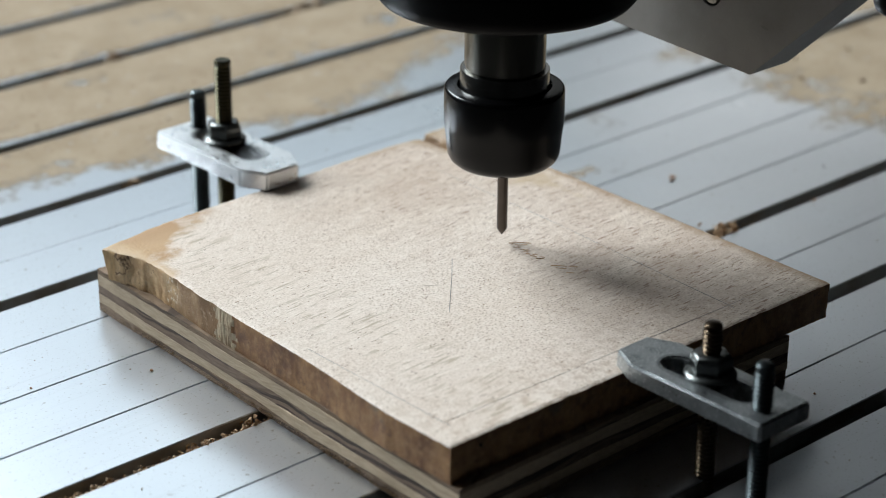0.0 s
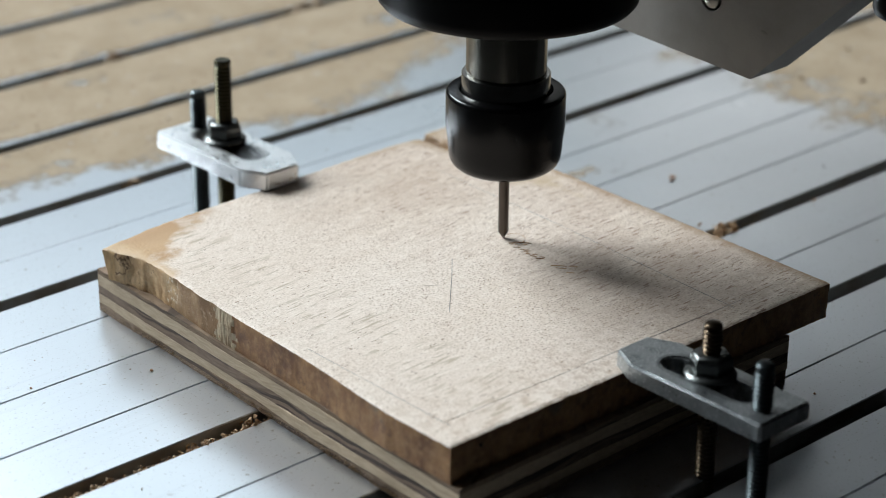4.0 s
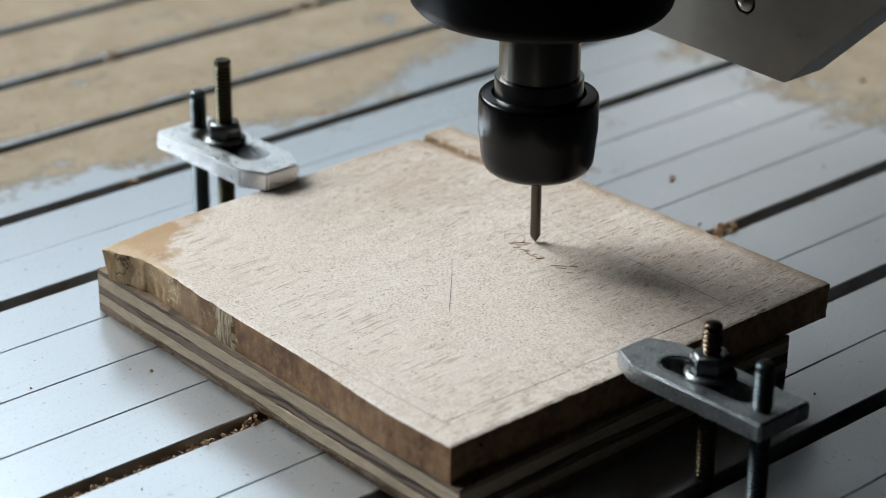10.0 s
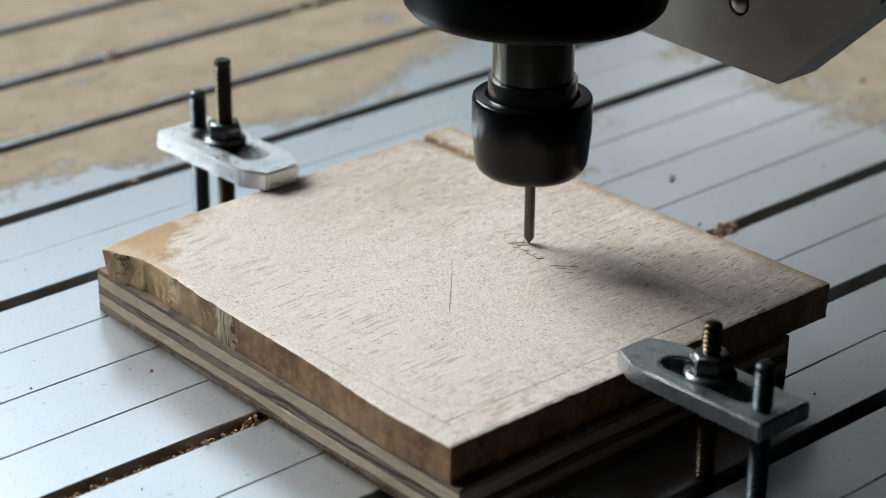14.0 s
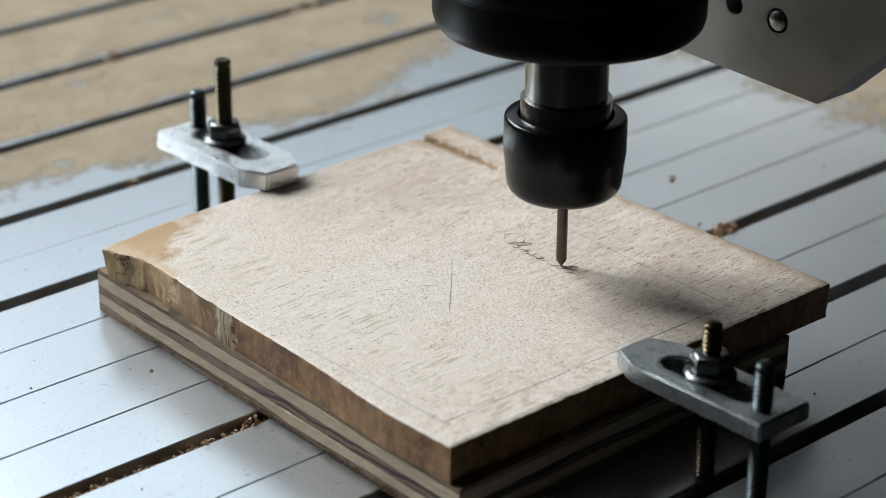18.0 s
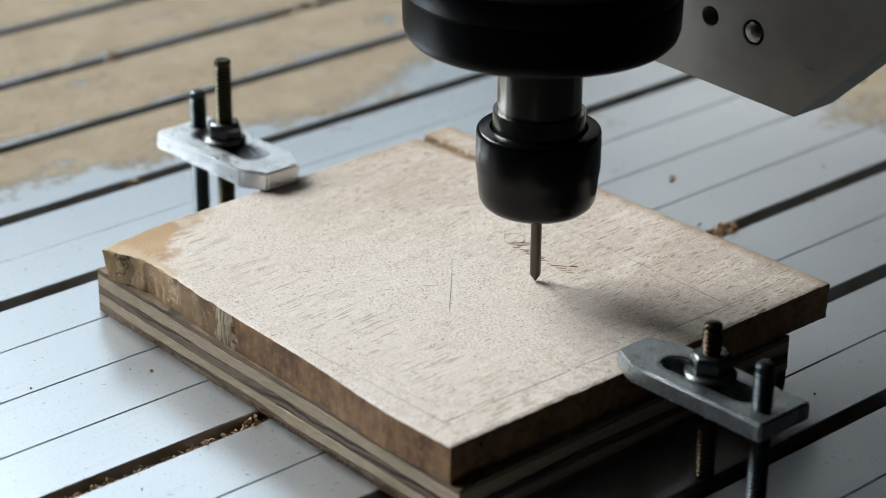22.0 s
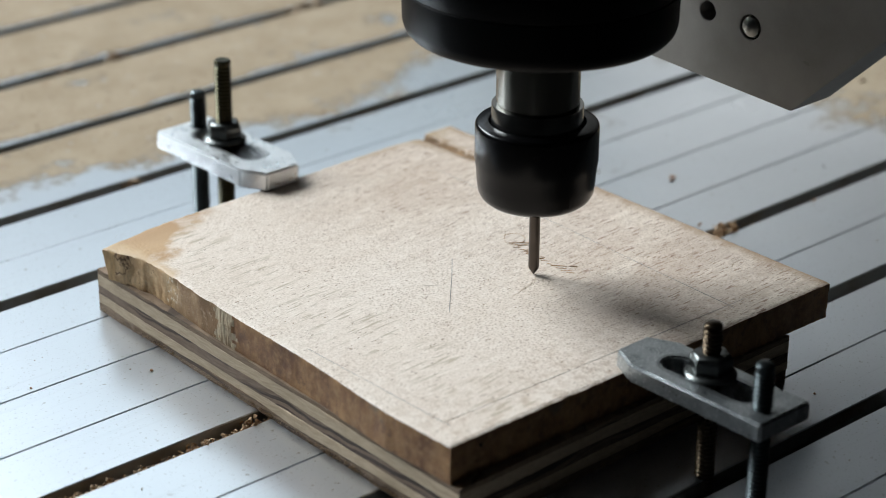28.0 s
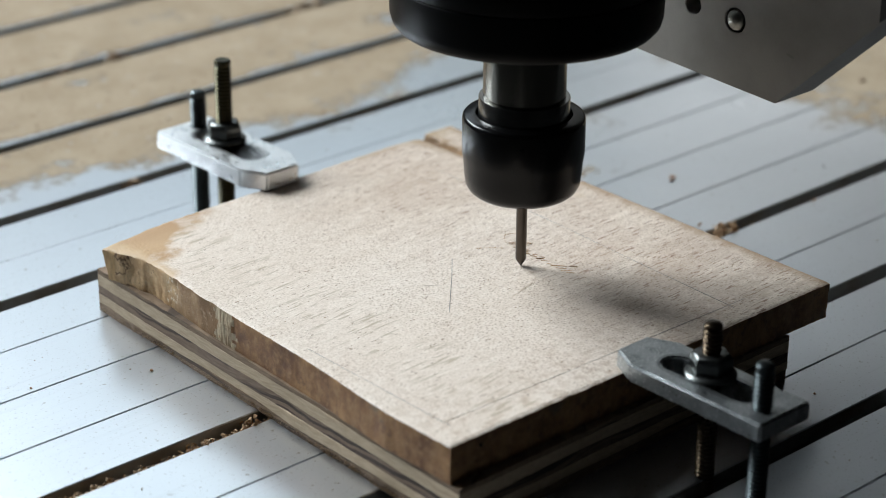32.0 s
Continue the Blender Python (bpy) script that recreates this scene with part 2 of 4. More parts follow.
def waney_edge():
    """The side under the bark: tan, greyed in one stretch, worm-eaten near the corner, with pale chips."""
    m = mat("tan_waney_edge", (0.45, 0.30, 0.17), 0.8)
    n = Net(m)
    axes = n.node("ShaderNodeSeparateXYZ")
    n.link(n.co, axes.inputs[0])
    y = n.math("ADD", axes.outputs[1], n.math("MULTIPLY", n.math("SUBTRACT", n.noise(170, 4), 0.5), 0.006))

    def zone(lo, hi, soft):
        mid, half = (lo + hi) / 2, (hi - lo) / 2
        gap = n.math("MULTIPLY", n.math("SUBTRACT", n.math("ABSOLUTE", n.math("SUBTRACT", y, mid), 0.0), half), 1.0 / soft)
        return n.ramp(gap, [(0.0, 1.0), (1.0, 0.0)])

    a = n.noise(90, 5, None, 0.6)
    b = n.noise(480, 5, None, 0.65)
    fibre = n.noise(800, 3, n.mapped((1, 1, 0.14)))
    c = n.mix(n.ramp(a, [(0.36, 0.0), (0.64, 1.0)]), (0.26, 0.148, 0.072), (0.41, 0.262, 0.140))
    grey = n.mix(n.ramp(n.noise(210, 5, None, 0.65), [(0.40, 0.0), (0.62, 1.0)]), (0.48, 0.300, 0.150), (0.70, 0.485, 0.270))
    c = n.mix(n.math("MULTIPLY", zone(0.0475, 0.0735, 0.002), 0.92), c, grey)
    c = n.mix(zone(0.0750, 0.0900, 0.0012), c, n.mix(a, (0.58, 0.36, 0.165), (0.72, 0.49, 0.26)))
    c = n.mix(n.math("MULTIPLY", zone(0.0250, 0.0310, 0.003), 0.8), c, (0.20, 0.108, 0.046))
    c = n.mix(n.ramp(fibre, [(0.36, 0.22), (0.48, 0.0)]), c, (0.17, 0.100, 0.050))
    c = n.mix(n.ramp(b, [(0.56, 0.0), (0.68, 0.40)]), c, (0.55, 0.41, 0.27))
    # worm-eaten cracks beside the corner, scattered scars further on
    wound = n.math("ABSOLUTE", n.math("SUBTRACT", n.noise(210, 3, n.mapped((1, 1, 0.9), (radians(-30), 0, 0))), 0.5), 0.0)
    cracks = n.ramp(n.math("ADD", wound, n.math("MULTIPLY", n.math("SUBTRACT", n.noise(900, 2), 0.5), 0.05)), [(0.012, 1.0), (0.034, 0.0)])
    holes = n.ramp(n.noise(480, 6, n.mapped((1, 1, 0.8)), 0.75), [(0.385, 1.0), (0.42, 0.0)])
    holes = n.math("MAXIMUM", n.math("MULTIPLY", cracks, zone(0.0690, 0.0738, 0.0015)), n.math("MULTIPLY", holes, n.math("ADD", n.math("MULTIPLY", zone(0.052, 0.066, 0.003), 0.35), 0.16)))
    c = n.mix(n.math("MULTIPLY", holes, 0.80), c, (0.110, 0.055, 0.024))
    chips = n.ramp(n.noise(620, 3), [(0.56, 0.0), (0.61, 1.0)])
    c = n.mix(n.math("MULTIPLY", chips, zone(0.0465, 0.0500, 0.002)), c, (0.74, 0.62, 0.46))
    n.color(c)
    n.bump(n.math("ADD", b, n.math("MULTIPLY", holes, -1.2)), 0.5, 0.0006)
    return m


def tan_edge(name, light, dark, bump):
    m = mat(name, light, 0.82)
    n = Net(m)
    a = n.noise(110, 5)
    b = n.noise(420, 4)
    c = n.mix(n.ramp(a, [(0.36, 0.0), (0.62, 1.0)]), dark, light)
    c = n.mix(n.ramp(b, [(0.58, 0.0), (0.70, 0.7)]), c, tuple(q * 0.4 for q in dark))
    n.color(c)
    n.bump(n.math("ADD", a, b), bump, 0.001)
    return m


def splinter_edge():
    """A pale torn patch with upright fibres."""
    m = mat("pale_splinter", (0.6, 0.5, 0.36), 0.85)
    n = Net(m)
    fibre = n.noise(900, 4, n.mapped((1, 1, 0.10), (radians(8), 0, 0)), 0.65)
    a = n.noise(260, 4)
    c = n.mix(n.ramp(fibre, [(0.38, 0.0), (0.56, 1.0)]), (0.19, 0.120, 0.060), (0.47, 0.375, 0.250))
    c = n.mix(n.ramp(a, [(0.52, 0.0), (0.66, 0.7)]), c, (0.30, 0.215, 0.13))
    n.color(c)
    n.bump(n.math("ADD", fibre, a), 0.8, 0.0008)
    return m


def veneer(name, base, dark, line, share):
    """Sawn veneer: bands of long grain that run off at a slant and swirl; share is the part that the dark lines take."""
    m = mat(name, base, 0.8)
    n = Net(m)
    bend = n.node("ShaderNodeVectorMath")
    bend.operation = "MULTIPLY_ADD"
    warp = n.node("ShaderNodeCombineXYZ")
    n.link(n.math("SUBTRACT", n.noise(26, 3, n.mapped((1, 1, 0.2))), 0.5), warp.inputs[2])
    n.link(warp.outputs[0], bend.inputs[0])
    bend.inputs[1].default_value = (0, 0, 0.009)
    n.link(n.co, bend.inputs[2])
    slant = n.mapped((1, 1, 1), (radians(2.2), radians(2.2), 0), bend.outputs[0])
    a = n.noise(230, 3, n.mapped((0.05, 0.03, 3.4), (0, 0, 0), slant), 0.55, 0.3)
    b = n.noise(900, 3, n.mapped((0.4, 0.2, 2), (0, 0, 0), slant))
    saw = n.noise(1500, 3)
    c = n.mix(n.ramp(b, [(0.38, 0.0), (0.62, 1.0)]), base, dark)
    c = n.mix(n.ramp(a, [(0.5 + 0.28 * (0.5 - share), 0.0), (0.58 + 0.28 * (0.5 - share), 0.92)]), c, line)
    n.color(c)
    n.bump(n.math("ADD", b, n.math("MULTIPLY", saw, 0.3)), 0.5, 0.0005)
    return m


def sawdust_mat():
    m = mat("beige_sawdust", (0.5, 0.39, 0.27), 0.95)
    n = Net(m)
    a = n.noise(45, 5)
    b = n.noise(900, 3)
    c = n.mix(n.ramp(a, [(0.35, 0.0), (0.7, 1.0)]), (0.440, 0.346, 0.240), (0.340, 0.257, 0.166))
    clump = n.noise(120, 5, n.mapped((0.7, 1, 1)), 0.65)
    c = n.mix(n.ramp(clump, [(0.60, 0.0), (0.72, 0.7)]), c, (0.27, 0.165, 0.09))
    c = n.mix(n.ramp(n.noise(210, 3), [(0.64, 0.0), (0.72, 0.6)]), c, (0.50, 0.50, 0.50))
    c = n.mix(n.ramp(n.noise(300, 3, None, 0.65), [(0.61, 0.0), (0.68, 0.85)]), c, (0.20, 0.115, 0.06))
    n.color(n.mix(n.ramp(b, [(0.58, 0.0), (0.7, 0.5)]), c, (0.25, 0.17, 0.11)))
    n.bump(b, 0.4, 0.0004)
    # thin towards its rims: the film breaks up into grains
    amount = n.node("ShaderNodeAttribute")
    amount.attribute_name = "cover"
    grains = n.math("ADD", n.math("MULTIPLY", n.noise(260, 4), 0.6), n.math("MULTIPLY", n.noise(50, 3), 0.9))
    cover = n.ramp(n.math("ADD", amount.outputs["Fac"], n.math("SUBTRACT", grains, 0.75)), [(0.34, 0.0), (0.74, 0.92)])
    n.link(cover, n.b.inputs["Alpha"])
    return m


def plaster(name, color):
    m = mat(name, color, 0.9)
    n = Net(m)
    a = n.noise(3, 4)
    n.color(n.mix(a, color, tuple(c * 0.7 for c in color)))
    return m


def shaving_mat(name, stops):
    m = mat(name, stops[1], 0.85)
    n = Net(m)
    info = n.node("ShaderNodeNewGeometry").outputs["Random Per Island"]
    n.color(n.ramp(info, list(zip((0.0, 0.5, 1.0), stops))))
    return m


BED = aluminium_bed()
# darker than the bed: the slots' shade is put into the colour, dust tinted
SLOT = metal("darkened_slot_aluminium", (0.36, 0.37, 0.37), 0.46, metallic=0.8, dirt=(0.62, 0.50, 0.38))
WOOD_TOP, WOOD_EDGE = board_top(), rough_edge()
BARK = waney_edge()
SPLINTER = splinter_edge()
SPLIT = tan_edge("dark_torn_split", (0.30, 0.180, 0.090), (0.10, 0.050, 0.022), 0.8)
PLY_LIGHT = veneer("pale_veneer_edge", (0.50, 0.390, 0.268), (0.41, 0.310, 0.205), (0.30, 0.215, 0.140), 0.06)
PLY_DARK = veneer("dark_veneer_edge", (0.21, 0.143, 0.098), (0.15, 0.098, 0.066), (0.030, 0.017, 0.013), 0.52)
PLY_BROWN = veneer("brown_veneer_edge", (0.24, 0.165, 0.105), (0.165, 0.105, 0.064), (0.055, 0.033, 0.021), 0.40)
PENCIL = mat("pencil_graphite", (0.26, 0.238, 0.225), 0.6)
PENCIL_GHOST = mat("rubbed_out_pencil", (0.64, 0.55, 0.47), 0.6)
PENCIL_FAINT = mat("faint_pencil_graphite", (0.42, 0.365, 0.315), 0.6)
CUT = mat("scorched_cut_fibre", (0.47, 0.285, 0.15), 0.9)
CUT_PALE = mat("pale_cut_fibre", (0.62, 0.49, 0.37), 0.9)
STEEL_PLATE = worn_plate("milled_aluminium_plate", (0.90, 0.91, 0.92), 0.34, 1.0, 0.15, 0.93)
STEEL_OLD = worn_plate("worn_grey_plate", (0.47, 0.50, 0.51), 0.40, 0.95, 0.7, 0.8)
ZINC = metal("zinc_plated_thread", (0.070, 0.083, 0.088), 0.36, 0.1)
BRASSY = metal("yellow_zinc_thread", (0.105, 0.077, 0.052), 0.30, 0.1)
NUT_STEEL = metal("grey_flange_nut", (0.17, 0.18, 0.177), 0.34, 0.12)
BLACK = metal("black_oxide_steel", (0.006, 0.006, 0.0065), 0.21, 0.05, 700, (1, 1, 0.1), 0.03, 0.0)
BLACK_BODY = metal("black_spindle_paint", (0.003, 0.003, 0.0034), 0.42, 0.05, 500, (1, 1, 1), 0.03, 0.0)
BLACK.node_tree.nodes["Principled BSDF"].inputs["Specular IOR Level"].default_value = 0.20
BLACK_BODY.node_tree.nodes["Principled BSDF"].inputs["Specular IOR Level"].default_value = 0.05
SHAFT = metal("turned_steel_shaft", (0.18, 0.172, 0.148), 0.20, 0.03, 1500, (0.1, 0.1, 1), 0.03)
COLLAR = metal("turned_steel_collar", (0.38, 0.38, 0.37), 0.24, 0.03, 2600, (0.02, 0.02, 1), 0.05)
CARBIDE = metal("carbide_bit", (0.115, 0.098, 0.085), 0.34, 0.08)
GREY_PLATE = metal("bead_blasted_grey_plate", (0.33, 0.315, 0.297), 0.55, 0.08, 1200, (1, 1, 1), 0.1, 0.55, (0.8, 0.8, 0.8))
RUBBED_OLD = worn_plate("rubbed_grey_edge", (0.46, 0.48, 0.49), 0.44, 0.95, 0.4, 0.6)
RUBBED = worn_plate("rubbed_bare_edge", (0.66, 0.68, 0.69), 0.36, 1.0, 0.0, 0.85)
SCREW = metal("dull_zinc_screw", (0.30, 0.295, 0.27), 0.44, 0.1)
OLIVE = metal("olive_zinc_thread", (0.062, 0.056, 0.034), 0.36, 0.1)
# near black, paints the shade inside holes
HOLE_SHADE = mat("hole_shade", (0.01, 0.01, 0.01), 0.9)
BLUE = mat("dark_blue_sticker", (0.012, 0.05, 0.16), 0.4)
DUST = sawdust_mat()
SHAVE = shaving_mat("red_brown_shavings", ((0.20, 0.105, 0.05), (0.42, 0.26, 0.14), (0.68, 0.52, 0.34)))
CRUMB_LONE = tan_edge("brown_wood_crumb", (0.50, 0.27, 0.14), (0.30, 0.15, 0.075), 0.5)
CRUMB = shaving_mat("dull_brown_crumbs", ((0.16, 0.10, 0.06), (0.30, 0.20, 0.13), (0.46, 0.36, 0.25)))

# ---- shape helpers ----


def part(name, bm, material, parent=None, label="", smooth=True, angle=35):
    me = bpy.data.meshes.new(name)
    bmesh.ops.recalc_face_normals(bm, faces=bm.faces)
    if smooth:
        for f in bm.faces:
            f.smooth = True
        for e in bm.edges:
            if len(e.link_faces) == 2 and e.calc_face_angle(0) > radians(angle):
                e.smooth = False
    bm.to_mesh(me)
    bm.free()
    for m in material if isinstance(material, (list, tuple)) else [material]:
        me.materials.append(m)
    ob = new(name, me)
    if parent is not None:
        ob.parent = parent
    if label:
        tagged(ob, label)
    return ob


def thing(name, label, category, group="", at=None):
    ob = new(name)
    ob.empty_display_size = 0.01
    if at is not None:
        ob.matrix_basis = at
    return tagged(ob, label, category, group)


def lathe(profile, segs=48, center=(0, 0), bm=None):
    """Rings from (radius, z) pairs, bottom first; ends closed."""
    bm = bm or bmesh.new()
    rings = []
    for r, z in profile:
        rings.append([bm.verts.new((center[0] + r * math.cos(2 * math.pi * i / segs), center[1] + r * math.sin(2 * math.pi * i / segs), z)) for i in range(segs)])
    for a, b in zip(rings, rings[1:]):
        for i in range(segs):
            bm.faces.new((a[i], a[(i + 1) % segs], b[(i + 1) % segs], b[i]))
    bm.faces.new(rings[0][::-1])
    bm.faces.new(rings[-1])
    return bm


def prism(outline, z0, z1, bevel=0.0, holes=(), flare=0.0):
    """A plate from an outline in x and y; holes are outlines of their own."""
    bm = bmesh.new()
    loops = []
    for pts in (outline, *holes):
        vs = [bm.verts.new((x, y, z1)) for x, y in pts]
        loops.append(vs)
        for i in range(len(vs)):
            bm.edges.new((vs[i], vs[(i + 1) % len(vs)]))
    bmesh.ops.triangle_fill(bm, use_beauty=True, use_dissolve=True, edges=bm.edges[:])
    top = bm.faces[:]
    ext = bmesh.ops.extrude_face_region(bm, geom=top, use_keep_orig=True)
    for v in ext["geom"]:
        if isinstance(v, bmesh.types.BMVert):
            v.co.z = z0
    for vs in loops[1:]:
        mid = sum((v.co for v in vs), Vector()) / len(vs)
        half = max(v.co.y for v in vs) - max(v.co.x for v in vs) + mid.x - mid.y
        for v in vs:
            axis = Vector((mid.x, max(mid.y - half, min(mid.y + half, v.co.y)), v.co.z))
            v.co += (v.co - axis).normalized() * flare
    bmesh.ops.recalc_face_normals(bm, faces=bm.faces)
    if bevel:
        edges = [e for e in bm.edges if len(e.link_faces) == 2 and e.calc_face_angle(0) > radians(25)]
        made = bmesh.ops.bevel(bm, geom=edges, offset=bevel, segments=2, affect="EDGES", clamp_overlap=True)
        for f in made["faces"]:
            f.material_index = 1
    return bm


def box(x0, x1, y0, y1, z0, z1, bm=None):
    bm = bm or bmesh.new()
    v = [bm.verts.new((x, y, z)) for z in (z0, z1) for x, y in ((x0, y0), (x1, y0), (x1, y1), (x0, y1))]
    for q in ((3, 2, 1, 0), (4, 5, 6, 7), (0, 1, 5, 4), (1, 2, 6, 5), (2, 3, 7, 6), (3, 0, 4, 7)):
        bm.faces.new([v[i] for i in q])
    return bm


def threaded(radius, z0, z1, pitch=0.00127, center=(0, 0), depth=0.00058, dome=0.0015, sawn=False):
    prof = [(radius - depth, z0)]
    z = z0
    while z < z1 - dome - pitch:
        prof += [(radius - depth, z + pitch * 0.15), (radius, z + pitch * 0.5), (radius - depth, z + pitch * 0.85)]
        z += pitch
    if sawn:
        return lathe(prof + [(radius - 0.0001, z1 - 0.0008), (radius - 0.0003, z1 - 0.0002), (radius * 0.80, z1), (radius * 0.3, z1 - 0.0002)], 24, center)
    prof += [(radius - 0.0002, z1 - dome), (radius * 0.88, z1 - dome * 0.45), (radius * 0.68, z1 - dome * 0.1), (radius * 0.4, z1), (radius * 0.1, z1 + 0.0001)]
    return lathe(prof, 24, center)


def ribbon(points, width, z0, z1):
    """A thin strip along points in x and y."""
    bm = bmesh.new()
    pts = [Vector((x, y, 0)) for x, y in points]
    rows = []
    for i, p in enumerate(pts):
        d = (pts[min(i + 1, len(pts) - 1)] - pts[max(i - 1, 0)]).normalized()
        n = Vector((-d.y, d.x, 0)) * width / 2
        if 0 < i < len(pts) - 1:
            n *= random.uniform(0.75, 1.2)
        else:
            n *= 0.35
        rows.append([bm.verts.new((*(p + s * n).xy, z)) for s, z in ((-1, z0), (-0.5, z1), (0.5, z1), (1, z0))])
    for a, b in zip(rows, rows[1:]):
        for i in range(3):
            bm.faces.new((a[i], a[i + 1], b[i + 1], b[i]))
        bm.faces.new((a[3], a[0], b[0], b[3]))
    return bm


def smooth_line(pts, n=6):
    """Points of a Catmull-Rom curve, millimetres to metres."""
    p = [Vector(q) * 0.001 for q in pts]
    p = [2 * p[0] - p[1]] + p + [2 * p[-1] - p[-2]]
    out = []
    for i in range(1, len(p) - 2):
        for k in range(n):
            t = k / n
            out.append(0.5 * (2 * p[i] + (p[i + 1] - p[i - 1]) * t + (2 * p[i - 1] - 5 * p[i] + 4 * p[i + 1] - p[i + 2]) * t * t + (3 * p[i] - p[i - 1] - 3 * p[i + 1] + p[i + 2]) * t ** 3))
    return [(q.x, q.y) for q in out + [p[-2]]]


def fbm(x, y, s, o=0.0):
    return noise.fractal(Vector((x * s + o, y * s - o, o * 1.7)), 1.0, 2.0, 4)


# ---- the room, out of view, which closes the place ----
FLOOR_Z, CEIL_Z = -0.86, 4.60
X0, X1, Y0 = -9.0, 10.0, -13.0
# colours kept nearly black so that these surfaces bounce little light
PAINT = plaster("dark_workshop_plaster", (0.014, 0.0135, 0.013))
FLOORING = plaster("dark_concrete", (0.014, 0.0135, 0.013))
CEILING = plaster("dull_ceiling_paint", (0.016, 0.0155, 0.015))


def structure(name, bm, material, label, category):
    ob = part(name, bm, material, None, label, smooth=False)
    return tagged(ob, "", category, "", "structure")


structure("floor", box(X0 - 0.2, X1 + 0.2, Y0 - 0.2, WALL_Y + 0.2, FLOOR_Z - 0.1, FLOOR_Z), FLOORING, "plain dark concrete workshop floor under the machine", "floor")
structure("ceiling", box(X0 - 0.2, X1 + 0.2, Y0 - 0.2, WALL_Y + 0.2, CEIL_Z, CEIL_Z + 0.1), CEILING, "plain dull painted workshop ceiling above the machine", "ceiling")
structure("wall_west", box(X0 - 0.2, X0, Y0, WALL_Y, FLOOR_Z, CEIL_Z), PAINT, "plain dark plastered workshop wall", "wall")
structure("wall_east", box(X1, X1 + 0.2, Y0, WALL_Y, FLOOR_Z, CEIL_Z), PAINT, "plain dark plastered workshop wall", "wall")
structure("wall_south", box(X0, X1, Y0 - 0.2, Y0, FLOOR_Z, CEIL_Z), PAINT, "plain dark plastered workshop wall", "wall")
bm = bmesh.new()
sides = [X0] + [q for wx, ww, *_ in WINDOWS for q in (wx - ww / 2, wx + ww / 2)] + [X1]
for xa, xb in zip(sides[::2], sides[1::2]):
    box(xa, xb, WALL_Y, WALL_Y + 0.2, FLOOR_Z, CEIL_Z, bm)
for wx, ww, sill, top, *_ in WINDOWS:
    box(wx - ww / 2, wx + ww / 2, WALL_Y, WALL_Y + 0.2, FLOOR_Z, sill, bm)
    box(wx - ww / 2, wx + ww / 2, WALL_Y, WALL_Y + 0.2, top, CEIL_Z, bm)
structure("wall_north", bm, PAINT, "plain dark plastered wall, out of view, with five assumed window openings", "wall")

# ---- the slotted bed ----
LINES = {-18: 0.600, -16: 0.546, -14: 0.492, -12: 0.437, -10: 0.382, -8: 0.327, -6: 0.2724, -4: 0.2169, -2: 0.1622, 0: 0.1075, 4: 0.0002, 6: -0.0548, 8: -0.1080, 10: -0.162, 12: -0.216}


def line_y(k):
    """Where the slot or hairline number k runs, counted towards the viewer."""
    return float(np.interp(k, sorted(LINES), [LINES[q] for q in sorted(LINES)]))


BED_X0, BED_X1, BED_Y0 = -0.172, 0.80, -0.1475
SLOT_W = 0.0060
bed = thing("machine_bed", "pale anodised aluminium bed with dark lengthwise clamping slots", "machine bed", at=pose(0, 0, 0))
slots = [k for k in (10, 8, 6, 4, 0, -2, -4, -6, -8, -10, -12, -14, -16, -18)]


def strip(y0, y1, grooves):
    """One length of bed between two slots: lips over a narrower web, hairline grooves on top."""
    lip, web, deep = 0.0042, 0.0055, 0.014
    prof = [(y0, -0.0003), (y0 + 0.0003, 0.0)]
    for g in grooves:
        w, d = (0.00042, 0.0014) if g < 0.09 else (0.00036, 0.0003)
        prof += [(g - w, 0.0), (g - w * 0.8, -d), (g + w * 0.8, -d), (g + w, 0.0)]
    prof += [(y1 - 0.0003, 0.0), (y1, -0.0003), (y1, -lip), (y1 - web, -lip), (y1 - web, -deep), (y0 + web, -deep), (y0 + web, -lip), (y0, -lip)]
    bm = bmesh.new()
    a = [bm.verts.new((BED_X0, y, z)) for y, z in prof]
    b = [bm.verts.new((BED_X1, y, z)) for y, z in prof]
    n = len(prof)
    for i in range(n):
        f = bm.faces.new((a[i], a[(i + 1) % n], b[(i + 1) % n], b[i]))
        if prof[i][1] < -0.0002 and prof[(i + 1) % n][1] < -0.0002:
            f.material_index = 1
    bm.faces.new(a)
    bm.faces.new(b[::-1])
    return bm


strips = []
for ka, kb in zip(slots, slots[1:]):
    y0 = max(BED_Y0, line_y(ka) + SLOT_W / 2)
    y1 = line_y(kb) - SLOT_W / 2
    grooves = [line_y(k) for k in range(ka - 1, kb, -1)]
    strips.append((y0, y1))
    part("slat", strip(y0, y1, grooves), [BED, SLOT], bed, smooth=False)
part("base_plate", box(BED_X0, BED_X1, strips[0][0], strips[-1][1], -0.022, -0.0142), SLOT, bed, "dark slot floors under the aluminium slats", smooth=False)
for x, y in ((-0.135, -0.11), (-0.135, 0.52), (0.74, -0.11), (0.74, 0.52)):
    part("leg", box(x - 0.03, x + 0.03, y - 0.03, y + 0.03, FLOOR_Z, -0.0222), SLOT, bed, smooth=False)

# ---- plywood spoil board ----
PLY_Z = 0.0138
TOP_Z = 0.0247
ply = thing("plywood_board", "rough-sawn multi-ply plywood offcut under the wooden board", "plywood board")
PLY_CORNERS = [(-0.0742, -0.0835), (0.0548, -0.0820), (0.0600, 0.0850), (-0.0668, 0.0857)]


